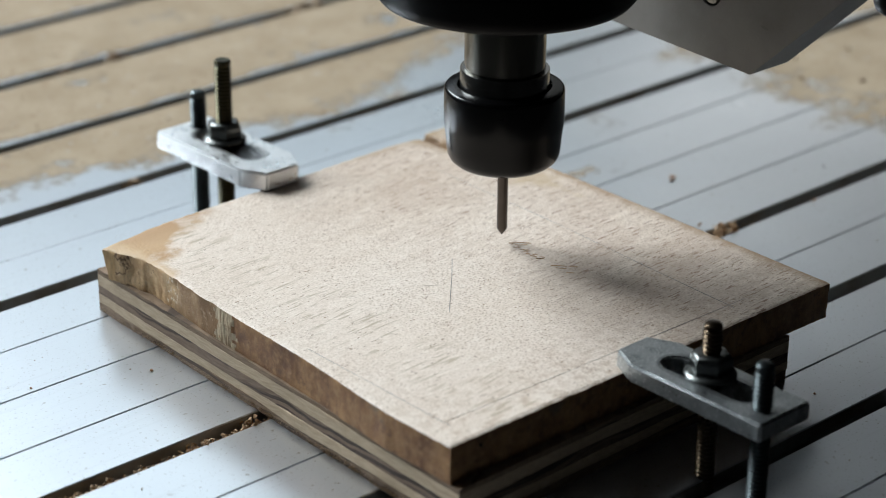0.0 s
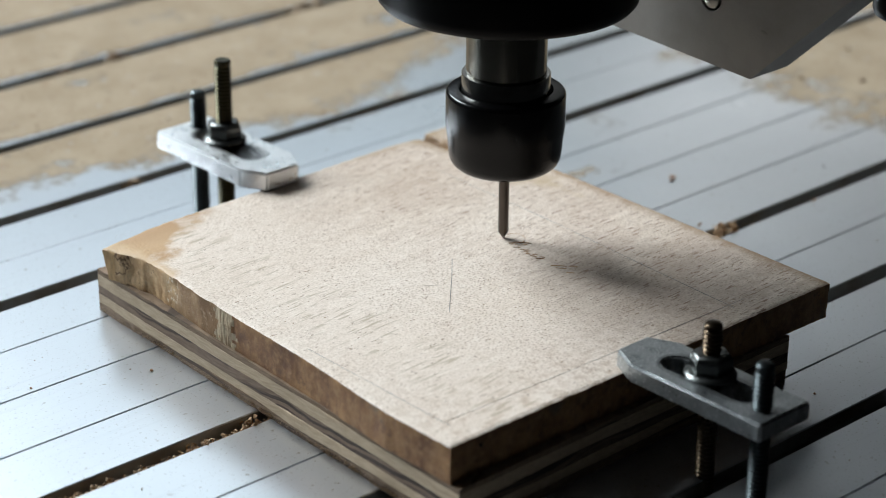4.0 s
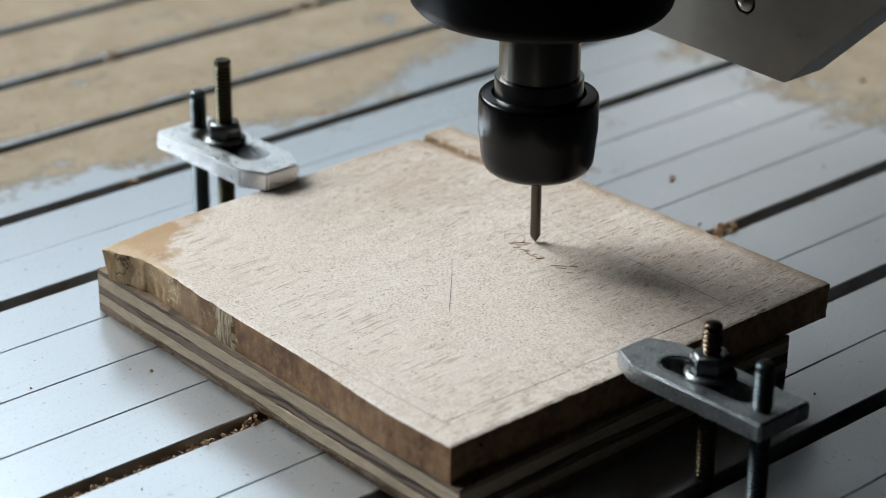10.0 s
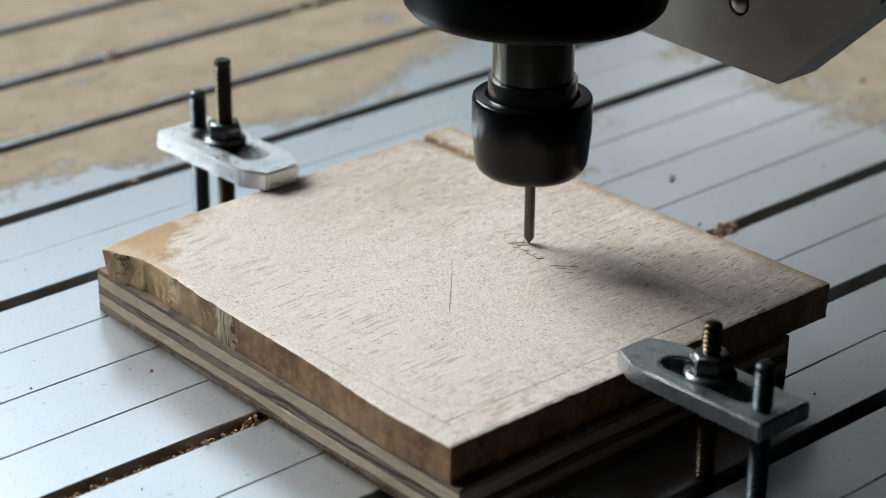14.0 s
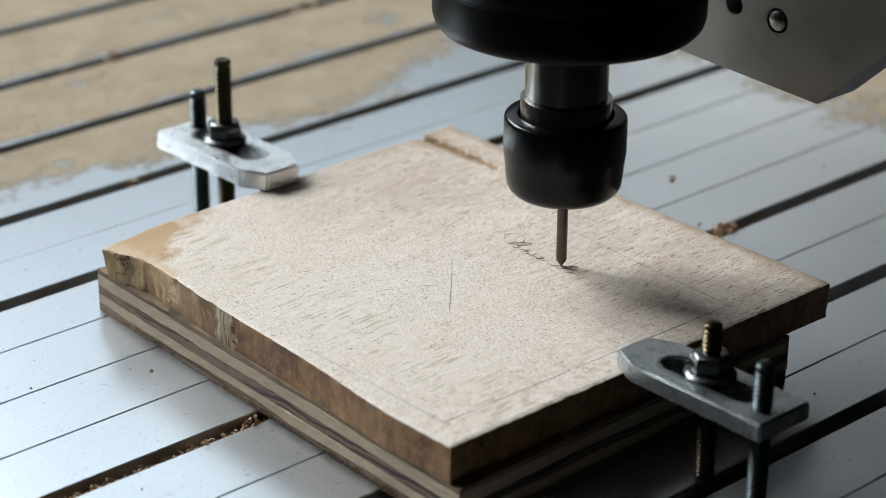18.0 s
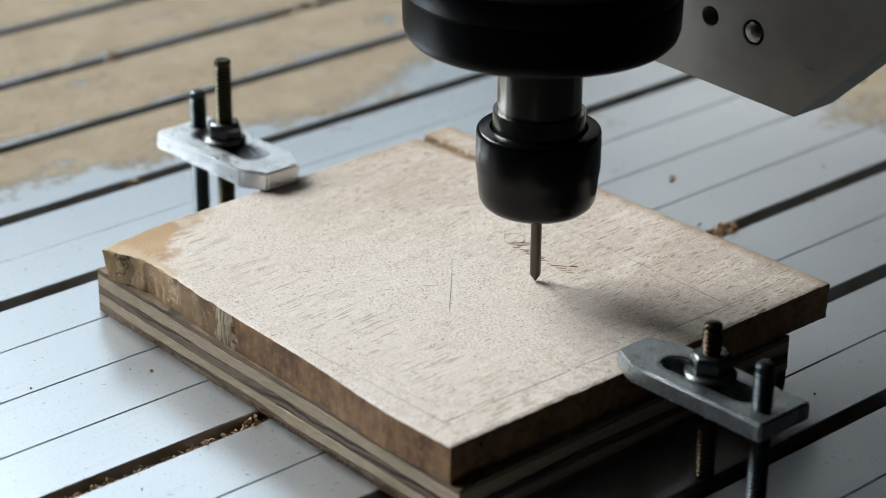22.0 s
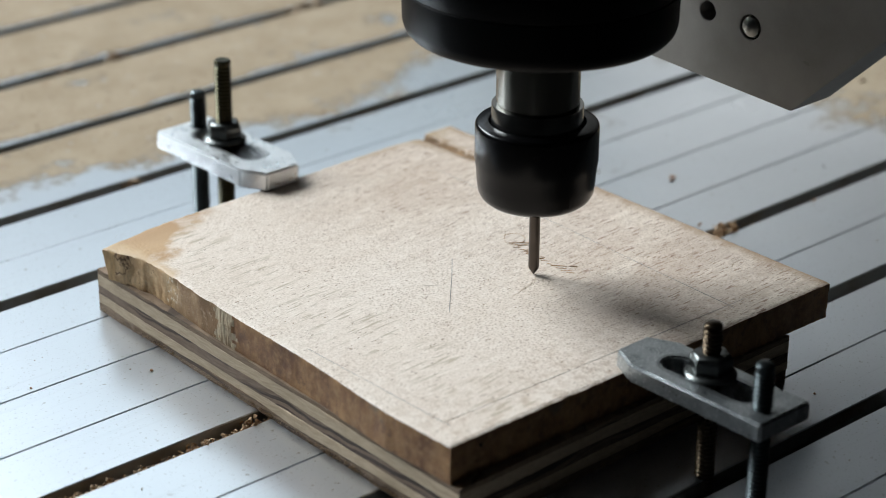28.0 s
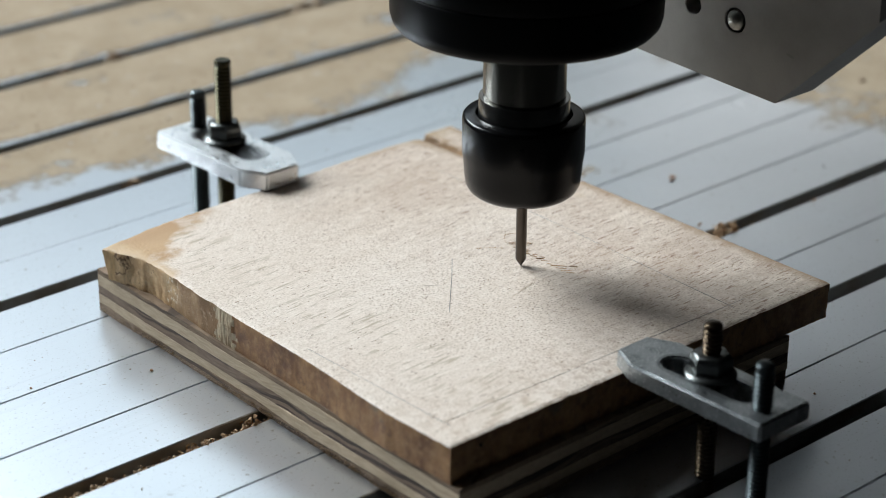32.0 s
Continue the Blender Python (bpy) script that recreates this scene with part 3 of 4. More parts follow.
def edge_loop(corners, step, jitter, seed):
    pts = []
    for i in range(4):
        a, b = Vector(corners[i]), Vector(corners[(i + 1) % 4])
        n = max(2, int((b - a).length / step))
        nrm = Vector(((b - a).y, -(b - a).x)).normalized()
        for k in range(n):
            p = a.lerp(b, k / n)
            j = (fbm(p.x, p.y, 420, seed) * 0.25 + fbm(p.x, p.y, 45, seed + 3)) * jitter
            pts.append(p + nrm * j)
    return [(p.x, p.y) for p in pts]


layers = [(0.0, 0.0027, PLY_BROWN, 0.0005), (0.0027, 0.0057, PLY_LIGHT, 0.0003), (0.0057, 0.0087, PLY_DARK, 0.0003),
          (0.0087, 0.0123, PLY_LIGHT, 0.00025), (0.0123, 0.0138, PLY_BROWN, 0.0003)]
for i, (za, zb, m, j) in enumerate(layers):
    loop = edge_loop(PLY_CORNERS, 0.0016, j, 7.0 + i * 5)
    bm = bmesh.new()
    lo = [bm.verts.new((x, y, za + (0.0005 * fbm(x, y, 30, 2.0 + i) if i else 0.0))) for x, y in loop]
    hi = [bm.verts.new((x, y, zb + (0.0005 * fbm(x, y, 30, 2.0 + i + 1) if i < len(layers) - 1 else 0.0))) for x, y in loop]
    n = len(loop)
    for k in range(n):
        bm.faces.new((lo[k], lo[(k + 1) % n], hi[(k + 1) % n], hi[k]))
    bm.faces.new(lo[::-1])
    bm.faces.new(hi)
    part("ply", bm, m, ply, smooth=False)



def fringe(count):
    """Torn fibres along the sawn lower edge of the plywood."""
    bm = bmesh.new()
    a, b = Vector((*PLY_CORNERS[3], 0)), Vector((*PLY_CORNERS[0], 0))
    for _ in range(count):
        p = a.lerp(b, random.random() ** 0.6) + Vector((0, 0, random.uniform(0.0002, 0.0016)))
        tip = p + Vector((random.uniform(-0.0011, -0.0003), random.uniform(-0.0007, 0.0007), random.uniform(-0.0005, 0.0004)))
        tip.z = max(tip.z, 0.0002)
        w = random.uniform(0.00006, 0.00014)
        q = [bm.verts.new(v) for v in (p + Vector((0.0004, -w, 0)), p + Vector((0.0004, w, 0)), p + Vector((0.0004, 0, w * 2)), tip)]
        for i, j in ((0, 1), (1, 2), (2, 0)):
            bm.faces.new((q[i], q[j], q[3]))
    return bm


random.seed(11)
part("torn_fibres", fringe(900), PLY_LIGHT, ply, "torn pale fibres on the sawn edge", smooth=False)

# ---- the wooden board that is engraved ----
board = thing("wooden_board", "pale hardwood board with a brown waney edge and pencil lines", "wooden board")


def corner_xy(u, v):
    """The board's outline: u along the grain, v across it, both 0 to 1."""
    west = np.interp(v, [0, 0.15, 0.25, 0.35, 0.46, 0.6, 0.7, 0.79, 0.87, 0.925, 1], [-0.0742, -0.0742, -0.0728, -0.0712, -0.0702, -0.0690, -0.0680, -0.0665, -0.0653, -0.0662, -0.0688])
    east = np.interp(v, [0, 0.5, 1], [0.0727, 0.0738, 0.0750])
    south = -0.0800 - 0.0011 * u
    north = np.interp(u, [0, 0.25, 0.9, 0.91, 1], [0.0794, 0.0806, 0.0830, 0.0836, 0.0836])
    x = west + (east - west) * u
    y = south + (north - south) * v
    return x, y


def groove(x, y):
    """How deep the torn split along the far edge goes, 0 to 1."""
    along = 0.0840 - y
    if along > 0.044:
        return 0.0
    off = x - 0.0632 + 0.055 * along + 0.0010 * fbm(x, y, 160, 9.0)
    wide = 0.0010 if off > 0 else 0.0021
    return math.exp(-(off / wide) ** 2) * (1 - along / 0.044) ** 0.6


def sunk(x, y):
    """The torn strip in front of the split, which lies a little lower."""
    along, off = 0.0840 - y, 0.0632 - 0.055 * (0.0840 - y) - x
    if along > 0.030 or not 0 < off < 0.016:
        return 0.0
    return (1 - along / 0.030) * (1 - off / 0.016)


def board_mesh():
    nu, nv = 260, 200
    bm = bmesh.new()
    top = {}
    for i in range(nu + 1):
        for j in range(nv + 1):
            u, v = i / nu, j / nv
            x, y = corner_xy(u, v)
            rim = min(u, 1 - u, v, 1 - v)
            jag = 0.0
            if rim < 0.008:
                jag = (0.0004 if u == 0 and v > 0.55 else 0.0004 if v == 1 or u == 1 else 0.0002) * fbm(x, y, 330, 1.0)
            z = TOP_Z
            # rounded, falling corner towards the bark
            d = math.hypot(x + 0.069, (y - 0.079) * 0.8)
            if d < 0.030:
                s = (1 - d / 0.030) ** 2
                z -= 0.0014 * s + 0.0006 * s * fbm(x, y, 120, 5.0)
            # torn split at the back corner
            z -= 0.0020 * groove(x, y) + 0.0008 * sunk(x, y) * (1 + 0.5 * fbm(x, y, 260, 7.0))
            if rim < 0.003:
                z -= 0.00035
            z += 0.00008 * fbm(x, y, 90, 2.0)
            top[i, j] = bm.verts.new((x + (jag if u in (0, 1) else 0), y + (jag if v in (0, 1) else 0), z))
    for i in range(nu):
        for j in range(nv):
            f = bm.faces.new((top[i, j], top[i + 1, j], top[i + 1, j + 1], top[i, j + 1]))
            x, y = corner_xy((i + 0.5) / nu, (j + 0.5) / nv)
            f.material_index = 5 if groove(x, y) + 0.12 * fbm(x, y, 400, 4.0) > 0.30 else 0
    rim = [(i, 0) for i in range(nu)] + [(nu, j) for j in range(nv)] + [(i, nv) for i in range(nu, 0, -1)] + [(0, j) for j in range(nv, 0, -1)]
    rows = [[top[k] for k in rim]]
    for lvl in range(1, 11):
        t = lvl / 10
        row = []
        for k in rim:
            v0 = Vector((*corner_xy(k[0] / nu, k[1] / nv), top[k].co.z))
            ragged = (top[k].co - v0) * max(0.0, 1 - 4 * t)
            z = v0.z + (PLY_Z + 0.00005 - v0.z) * t
            out = Vector((0, 0, 0))
            if k[0] == 0:
                v = k[1] / nv
                torn = max(0.0, min(1.0, (v - 0.76) / 0.06))
                out.x = 0.00022 * fbm(v0.y, z, 170, 6.0) + 0.00035 * torn * fbm(v0.y, z, 420, 2.0) + 0.0002 * torn * t - (0.0005 if 0.598 < v < 0.645 else 0.0) * math.sin(3.14 * t) * (0.6 + fbm(v0.y, z * 0.2, 900, 4.0))
            elif k[0] == nu:
                out.x = -0.0022 * t + 0.0004 * fbm(v0.y, z, 200, 8.0)
            if k[1] == nv or k[0] == 0:
                out.y = -0.0024 * t * max(0.0, 1 - 4 * k[0] / nu) * max(0.0, (k[1] / nv - 0.86) / 0.14)
            if k[1] == 0:
                out.y = 0.0004 * fbm(v0.x, z, 200, 3.0)
            row.append(bm.verts.new((v0.x + out.x + ragged.x, v0.y + out.y + ragged.y, z)))
        rows.append(row)
    n = len(rim)
    for r in range(10):
        for k in range(n):
            f = bm.faces.new((rows[r][k], rows[r + 1][k], rows[r + 1][(k + 1) % n], rows[r][(k + 1) % n]))
            f.material_index = 1
            if rim[k][0] == 0:
                v = rim[k][1] / nv + 0.016 * fbm(rim[k][1] * 0.0008, r * 0.0015, 420, 2.0)
                f.material_index = 3 if v > 0.652 else 4 if v > 0.596 else 1
    bm.faces.new(rows[-1][::-1]).material_index = 1
    return bm


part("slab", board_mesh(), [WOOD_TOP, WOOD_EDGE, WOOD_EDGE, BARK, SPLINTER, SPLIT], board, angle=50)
for pts, w, m in (([(-67, -69.6), (-20, -70.6), (5, -71.15)], 0.00015, PENCIL_FAINT), ([(5, -71.15), (39.5, -71.9), (46, -72.0)], 0.00015, PENCIL), ([(-66.9, -72), (-66.7, -45), (-66.6, -14.8)], 0.00016, PENCIL),
               ([(39.3, -74), (40.2, -55), (41.5, -30)], 0.00022, PENCIL), ([(41.5, -30), (43.2, -3), (44, 20), (45, 58)], 0.00017, PENCIL), ([(-12, 47.5), (10, 48.6), (40, 49.5)], 0.00004, PENCIL_GHOST),
               ([(2.4, 3.0), (-6, -6), (-22.7, -23.2)], 0.00026, PENCIL), ([(-21.8, 0.6), (-12, -10), (-4, -20.1)], 0.00008, PENCIL_GHOST)):
    part("pencil_line", ribbon(smooth_line(pts, 8), w * 1.05, TOP_Z - 0.0004, TOP_Z + (0.00004 if m is PENCIL_GHOST else 0.00008)), m, board, "thin grey pencil line")

# a black disc on the face paints the shade of a nail hole
bm = lathe([(0.00055, 0.0), (0.00055, 0.0005), (0.00040, 0.0006)], 14)
for v in bm.verts:
    v.co = Vector((-0.0640 + v.co.x, -0.0799 - v.co.z, 0.0216 + v.co.y))
part("nail_hole", bm, HOLE_SHADE, board, "small dark disc that stands for a shaded nail hole")

# strokes cut before the clip begins, then those that the cutter leaves
for pts, w in (([(22.4, -0.1), (25.7, -2.7), (27.3, -4.9)], 0.00018), ([(22.3, -0.2), (23.7, -3.1), (25.8, -4.7)], 0.00010), ([(21.3, -3.2), (22.8, -4.8)], 0.00030), ([(21.4, -5.4), (22.6, -7.1)], 0.00030),
               ([(20.9, -8.8), (21.5, -10.1)], 0.00034), ([(20.9, -10.8), (21.7, -12.7)], 0.00034), ([(20.7, -13.3), (22.3, -15.2)], 0.00034), ([(20.5, -19.9), (23.6, -23.4)], 0.00034),
               ([(24.1, -23.8), (25.9, -25.4)], 0.00032), ([(22.3, -6.9), (23.3, -8.3)], 0.00024), ([(21.6, -7.4), (22.4, -8.6)], 0.00026), ([(21.9, -10.6), (22.8, -11.9)], 0.00024), ([(22.3, -13.4), (23.3, -14.8)], 0.00022), ([(20.3, -21.9), (22.3, -24.4)], 0.00034), ([(20.3, -26.4), (22.0, -28.2)], 0.00036)):
    mid = ((pts[0][0] + pts[-1][0]) / 2 + 0.2, (pts[0][1] + pts[-1][1]) / 2 - 0.1)
    line = pts if len(pts) > 2 else [pts[0], mid, pts[1]]
    part("engraved_stroke", ribbon(smooth_line(line, 4), w, TOP_Z - 0.0005, TOP_Z + 0.00018), CUT, board, "fine brown engraved stroke")
NEW_CUTS = [
    (3.4, [(29.5, 2.0), (29.0, 0.0), (27.5, -1.6), (25.6, -2.5)], 0.00016), (4.0, [(24.5, 4.0), (25.9, 5.0), (27.3, 4.7), (28.5, 3.8), (29.5, 2.0)], 0.00034),
    (4.8, [(24.5, 4.0), (22.9, 2.2), (21.8, 0.5)], 0.00018),
    (10.2, [(28.5, -3.5), (27.7, -4.7), (25.9, -5.2)], 0.00016), (11.0, [(25.9, -5.2), (23.6, -3.6), (22.4, -2.0)], 0.00022),
    (12.0, [(22.4, -2.0), (21.7, -0.4), (21.7, 0.9)], 0.00014), (13.6, [(21.9, 0.9), (23.6, -1.0), (26.3, -3.3)], 0.00016),
    (17.4, [(20.9, -15.2), (21.8, -16.5), (22.4, -17.6)], 0.00034), (16.6, [(20.6, -17.9), (21.1, -18.9), (21.4, -19.7)], 0.00034), (20.4, [(20.3, -24.3), (21.6, -25.6), (22.6, -26.7)], 0.00036),
    (22.3, [(12.2, -21.8), (9.4, -24.5), (6.6, -25.5), (1.3, -26.7), (-2.4, -27.5)], 0.00020),
    (24.9, [(15.2, -15.8), (13.6, -17.9), (11.9, -20.3)], 0.00014), (27.9, [(10.6, -22.2), (8.3, -24.4), (5.6, -25.4), (1.8, -26.2)], 0.00020),
    (29.9, [(19.0, -1.9), (16.8, 0.2), (14.3, 2.4)], 0.00026), (30.6, [(14.3, 2.4), (13.3, 2.9), (12.3, 3.4)], 0.00026),
]
cuts = []
for t, pts, w in NEW_CUTS:
    ob = part("fresh_stroke", ribbon(smooth_line(pts, 5), w, -0.0003, 0.00006 if 22 < t < 28 else 0.00012), CUT_PALE if 10 < t < 14 or 22 < t < 28 else CUT, board, "fresh fine engraved stroke")
    cuts.append((t, ob))

# ---- hold-down clamps ----


def slot_outline(y0, y1, r, n=10):
    pts = [(r * math.cos(a), y1 + r * math.sin(a)) for a in (math.pi * k / n for k in range(n + 1))]
    return pts + [(r * math.cos(a), y0 + r * math.sin(a)) for a in (math.pi + math.pi * k / n for k in range(n + 1))]


def flange_nut(z, x, y, parent, m):
    bm = lathe([(0.0069, z), (0.0070, z + 0.0005), (0.0067, z + 0.0009), (0.0060, z + 0.0013), (0.0052, z + 0.0016)], 32, (x, y))
    hexa = lathe([(0.0055, z + 0.0013), (0.00577, z + 0.0017), (0.00577, z + 0.0046), (0.0055, z + 0.0055), (0.0050, z + 0.0061), (0.0044, z + 0.0064), (0.0031, z + 0.0064)], 6, (x, y), bm)
    return part("flange_nut", hexa, m, parent, "grey serrated flange nut")


def clamp(at, label, plate_m, stud_m, jack_m, stud, stud_top, jack, jack_top, half=0.0098, length=0.053, thick=0.0054, r=0.0027, sawn=False):
    """Local frame: the nose at y = 0 over the board, the tail towards -y, z = 0 at the plate's underside."""
    c = thing("hold_down_clamp", label, "clamp", "clamps on the bed", at)
    out = [(-half * 0.58, 0), (half * 0.58, 0), (half, -0.0085), (half, -length), (-half, -length), (-half, -0.0085)]
    hole = slot_outline(-0.0395, -0.0162, 0.0030)
    part("clamp_plate", prism(out, 0, thick, 0.0006, [hole], 0.0009), [plate_m, RUBBED if sawn else RUBBED_OLD], c)
    low = -TOP_Z
    part("stud", threaded(r, low - 0.010, stud_top, center=stud, sawn=sawn), stud_m, c, "threaded stud")
    flange_nut(thick + 0.0001, stud[0], stud[1], c, NUT_STEEL)
    part("jack_screw", threaded(r, low, jack_top, center=jack), jack_m, c, "zinc-plated threaded jack screw")
    return c


clamp(pose(-0.0062, -0.0773, TOP_Z + 0.0001, 0, 0, 0), "dull grey slotted clamp plate with dark studs gripping the board", STEEL_OLD, BRASSY, ZINC,
      (0.0018, -0.0262), 0.0205, (-0.0026, -0.0475), 0.0186)
clamp(pose(-0.0010, 0.0780, TOP_Z + 0.0001, 0, 0, 180), "bright aluminium slotted clamp plate with tall stud gripping the board", STEEL_PLATE, OLIVE, ZINC,
      (-0.0014, -0.0320), 0.0335, (-0.0025, -0.0475), 0.0186, half=0.0108, length=0.0530, thick=0.0061, r=0.0029, sawn=True)

# ---- the moving spindle head, origin at the cutter's tip ----
head = thing("spindle_head", "black router spindle with collet nut on a grey carriage plate", "router spindle")
part("engraving_bit", lathe([(0.00012, 0.0), (0.0009, 0.0011), (0.00150, 0.0020), (0.00158, 0.0026), (0.00158, 0.030)], 24), CARBIDE, head, "slim dark carbide engraving bit")
nut = part("collet_nut", lathe([(0.0050, 0.0242), (0.0120, 0.0235), (0.0143, 0.0240), (0.0157, 0.0252), (0.0165, 0.0268), (0.0169, 0.0300), (0.01705, 0.0325), (0.0174, 0.0352),
                                (0.0176, 0.0365), (0.0176, 0.0460), (0.01745, 0.0468), (0.0171, 0.0473), (0.0166, 0.0475), (0.0139, 0.0477), (0.0137, 0.0475), (0.0136, 0.0440)], 96), BLACK, head, "round black collet nut")
part("shaft_collar", lathe([(0.0130, 0.0442), (0.0130, 0.0527), (0.0129, 0.05285), (0.0118, 0.0529)], 96), COLLAR, head, "dark turned steel collar at the shaft's foot")
part("shaft", lathe([(0.0117, 0.0500), (0.0118, 0.0536), (0.0118, 0.0640), (0.0118, 0.0760)], 64), SHAFT, head, "turned steel spindle shaft")
part("lower_cap", lathe([(0.0150, 0.0745), (0.0346, 0.0741), (0.0362, 0.0747), (0.0375, 0.0762), (0.0381, 0.0784), (0.0384, 0.0878), (0.0382, 0.0881)], 128), BLACK_BODY, head, "black spindle bearing cap")
part("body", lathe([(0.0380, 0.0881), (0.0382, 0.0883), (0.0384, 0.0886), (0.0384, 0.0955), (0.0404, 0.0978), (0.0412, 0.0990), (0.0412, 0.2600), (0.0380, 0.2620)], 128), BLACK_BODY, head, "black cylindrical spindle body")

PL_X0, PL_X1, PL_Z = 0.0500, 0.0668, 0.0519


def plate_mesh():
    """Upright plate with a 45 degree cut at its lower corners and two drilled holes."""
    prof = [(-0.0495, PL_Z), (0.0495, PL_Z + 0.0045), (0.0990, PL_Z + 0.0470), (0.0990, 0.26), (-0.0990, 0.26), (-0.0990, PL_Z + 0.0470)]
    hole = [(-0.0173 + 0.0029 * math.cos(k * math.pi / 10), 0.0732 + 0.0029 * math.sin(k * math.pi / 10)) for k in range(20)]
    bore = [(-0.0332 + 0.0037 * math.cos(k * math.pi / 10), 0.0724 + 0.0037 * math.sin(k * math.pi / 10)) for k in range(20)]
    bm = prism(prof, 0.0, PL_X1 - PL_X0, 0.0004, [hole, bore])
    for v in bm.verts:
        v.co = Vector((PL_X0 + v.co.z, v.co.x, v.co.y))
    return bm


plate = part("carriage_plate", plate_mesh(), GREY_PLATE, head, "bead-blasted grey aluminium plate with cut corners")


def button_screw(y, z, parent):
    bm = lathe([(0.0032, 0.0), (0.0033, 0.0018), (0.0029, 0.0030), (0.0018, 0.0038), (0.0004, 0.0041)], 24)
    for v in bm.verts:
        v.co = Vector((PL_X0 + 0.0030 - v.co.z, y + v.co.x, z + v.co.y))
    return part("screw", bm, SCREW, parent, "round-headed steel screw")


button_screw(-0.0332, 0.0724, plate)
bm = box(PL_X0 + 0.006, PL_X0 + 0.0062, -0.0215, -0.0131, 0.0690, 0.0774)
part("hole_floor", bm, HOLE_SHADE, plate, "floor of the drilled hole, painted as dark as its shade", smooth=False)
bm = box(PL_X0 + 0.006, PL_X0 + 0.0062, -0.0374, -0.0290, 0.0682, 0.0766)
part("bore_floor", bm, HOLE_SHADE, plate, "floor of the bore behind the screw, painted as dark as its shade", smooth=False)
bm = bmesh.new()
cols = []
for k in range(7):
    a = radians(-132.4 + 24 + 12 * k / 6)
    cols.append([bm.verts.new((0.0414 * math.cos(a), 0.0414 * math.sin(a), z)) for z in (0.1010 - 0.004 * k / 6, 0.150)])
for a, b in zip(cols, cols[1:]):
    bm.faces.new((a[0], b[0], b[1], a[1]))
part("sticker", bm, BLUE, head, "dark blue maker sticker")
bm = lathe([(0.0017, 0.0), (0.0015, 0.00006), (0.0002, 0.00008)], 14)
for v in bm.verts:
    v.co = Vector((PL_X0 - v.co.z, -0.0537 + v.co.x * 0.8, 0.0672 + v.co.y * 0.28 + v.co.x * 0.15))
part("scuff_mark", bm, mat("dark_scuff", (0.22, 0.21, 0.195), 0.7), plate, "small dark scuff mark")
bm = prism([(-0.0831, 0.0843), (-0.0831, 0.2500), (-0.0984, 0.2500), (-0.0984, 0.0985)], 0.0, 0.0006)
for v in bm.verts:
    v.co = Vector((PL_X0 - 0.0006 + v.co.z, v.co.x, v.co.y))
part("side_cover", bm, mat("dark_blue_grey_cover", (0.022, 0.025, 0.029), 0.5), plate, "dark cover along the plate's far side", smooth=False)
part("roller", lathe([(0.0015, 0.0688), (0.0046, 0.0692), (0.0066, 0.0706), (0.0074, 0.0728), (0.0074, 0.1050), (0.0060, 0.1070)], 24, (0.0840, -0.0745)), BLACK_BODY, head, "small black rubber roller behind the plate")
# assumed clamping block round the spindle, over the view, added to shade the near bed
mount = prism([(-0.046, -0.058), (0.0496, -0.058), (0.0496, 0.058), (-0.046, 0.058), (-0.058, 0.046), (-0.058, -0.046)], 0.142, 0.225, 0.002)
part("assumed_spindle_mount", mount, BLACK_BODY, head, "assumed black block round the spindle, out of view, added to shade the bed", smooth=False)

# ---- sawdust, shavings and crumbs on the bed ----


def dust_amount(x, y, gap):
    """Positive where dust lies; gap is the distance from the near edge of the strip."""
    n = 0.9 * fbm(x, y, 42, 11.0) + 0.5 * fbm(x, y, 150, 17.0)
    left = (y - (0.186 - 0.14 * (x + 0.037) + 0.55 * max(0.0, x - 0.10))) / 0.012 + n
    if y > 0.21:
        left = 2.2 + 2.6 * n
    right = min((x - 0.232 - 0.20 * (y - 0.02)) / 0.018, (y + 0.005) / 0.02) + 1.2 * n
    smear = 2.4 * fbm(x * 0.6 + y, y, 38, 23.0) - 2.15 if 0.05 < x < 0.32 and 0.0 < y < 0.20 else -3.0
    v = max(left, right, smear)
    return min(v, (gap - 0.0022) / 0.0022 + 0.9 * n)


def dust_layer():
    bm = bmesh.new()
    cover = bm.verts.layers.float.new("cover")
    step = 0.0032
    for y0, y1 in strips:
        if y1 < 0.0 or y0 > 0.60:
            continue
        nx, ny = int(0.80 / step), max(2, int((y1 - y0) / step))
        vs = {}
        for i in range(nx):
            for j in range(ny + 1):
                x, y = -0.16 + i * step, y0 + (y1 - y0) * j / ny
                a = dust_amount(x, y, y - y0)
                if a > -1.6:
                    v = bm.verts.new((x, y, 0.00006 + 0.00006 * abs(fbm(x, y, 240, 3.0))))
                    v[cover] = max(0.0, min(1.0, 0.5 + 0.25 * a))
                    vs[i, j] = v
        for i in range(nx - 1):
            for j in range(ny):
                q = [vs.get(k) for k in ((i, j), (i + 1, j), (i + 1, j + 1), (i, j + 1))]
                if all(q):
                    bm.faces.new(q)
    return bm


tagged(part("sawdust", dust_layer(), DUST, None, "thin beige sawdust film drying on the aluminium bed"), "", "sawdust", "", "stuff")


def lumps(spots):
    bm = bmesh.new()
    for x, y, z, r in spots:
        m = Matrix.Translation((x, y, z + r * 0.4)) @ Euler([random.uniform(0, 6) for _ in range(3)]).to_matrix().to_4x4() @ Matrix.Diagonal((r, r * random.uniform(0.4, 0.9), r * random.uniform(0.3, 0.7), 1))
        bmesh.ops.create_icosphere(bm, subdivisions=1, radius=1.0, matrix=m)
    for v in bm.verts:
        v.co += Vector([random.uniform(-1, 1) * 0.00012 for _ in range(3)])
    return bm


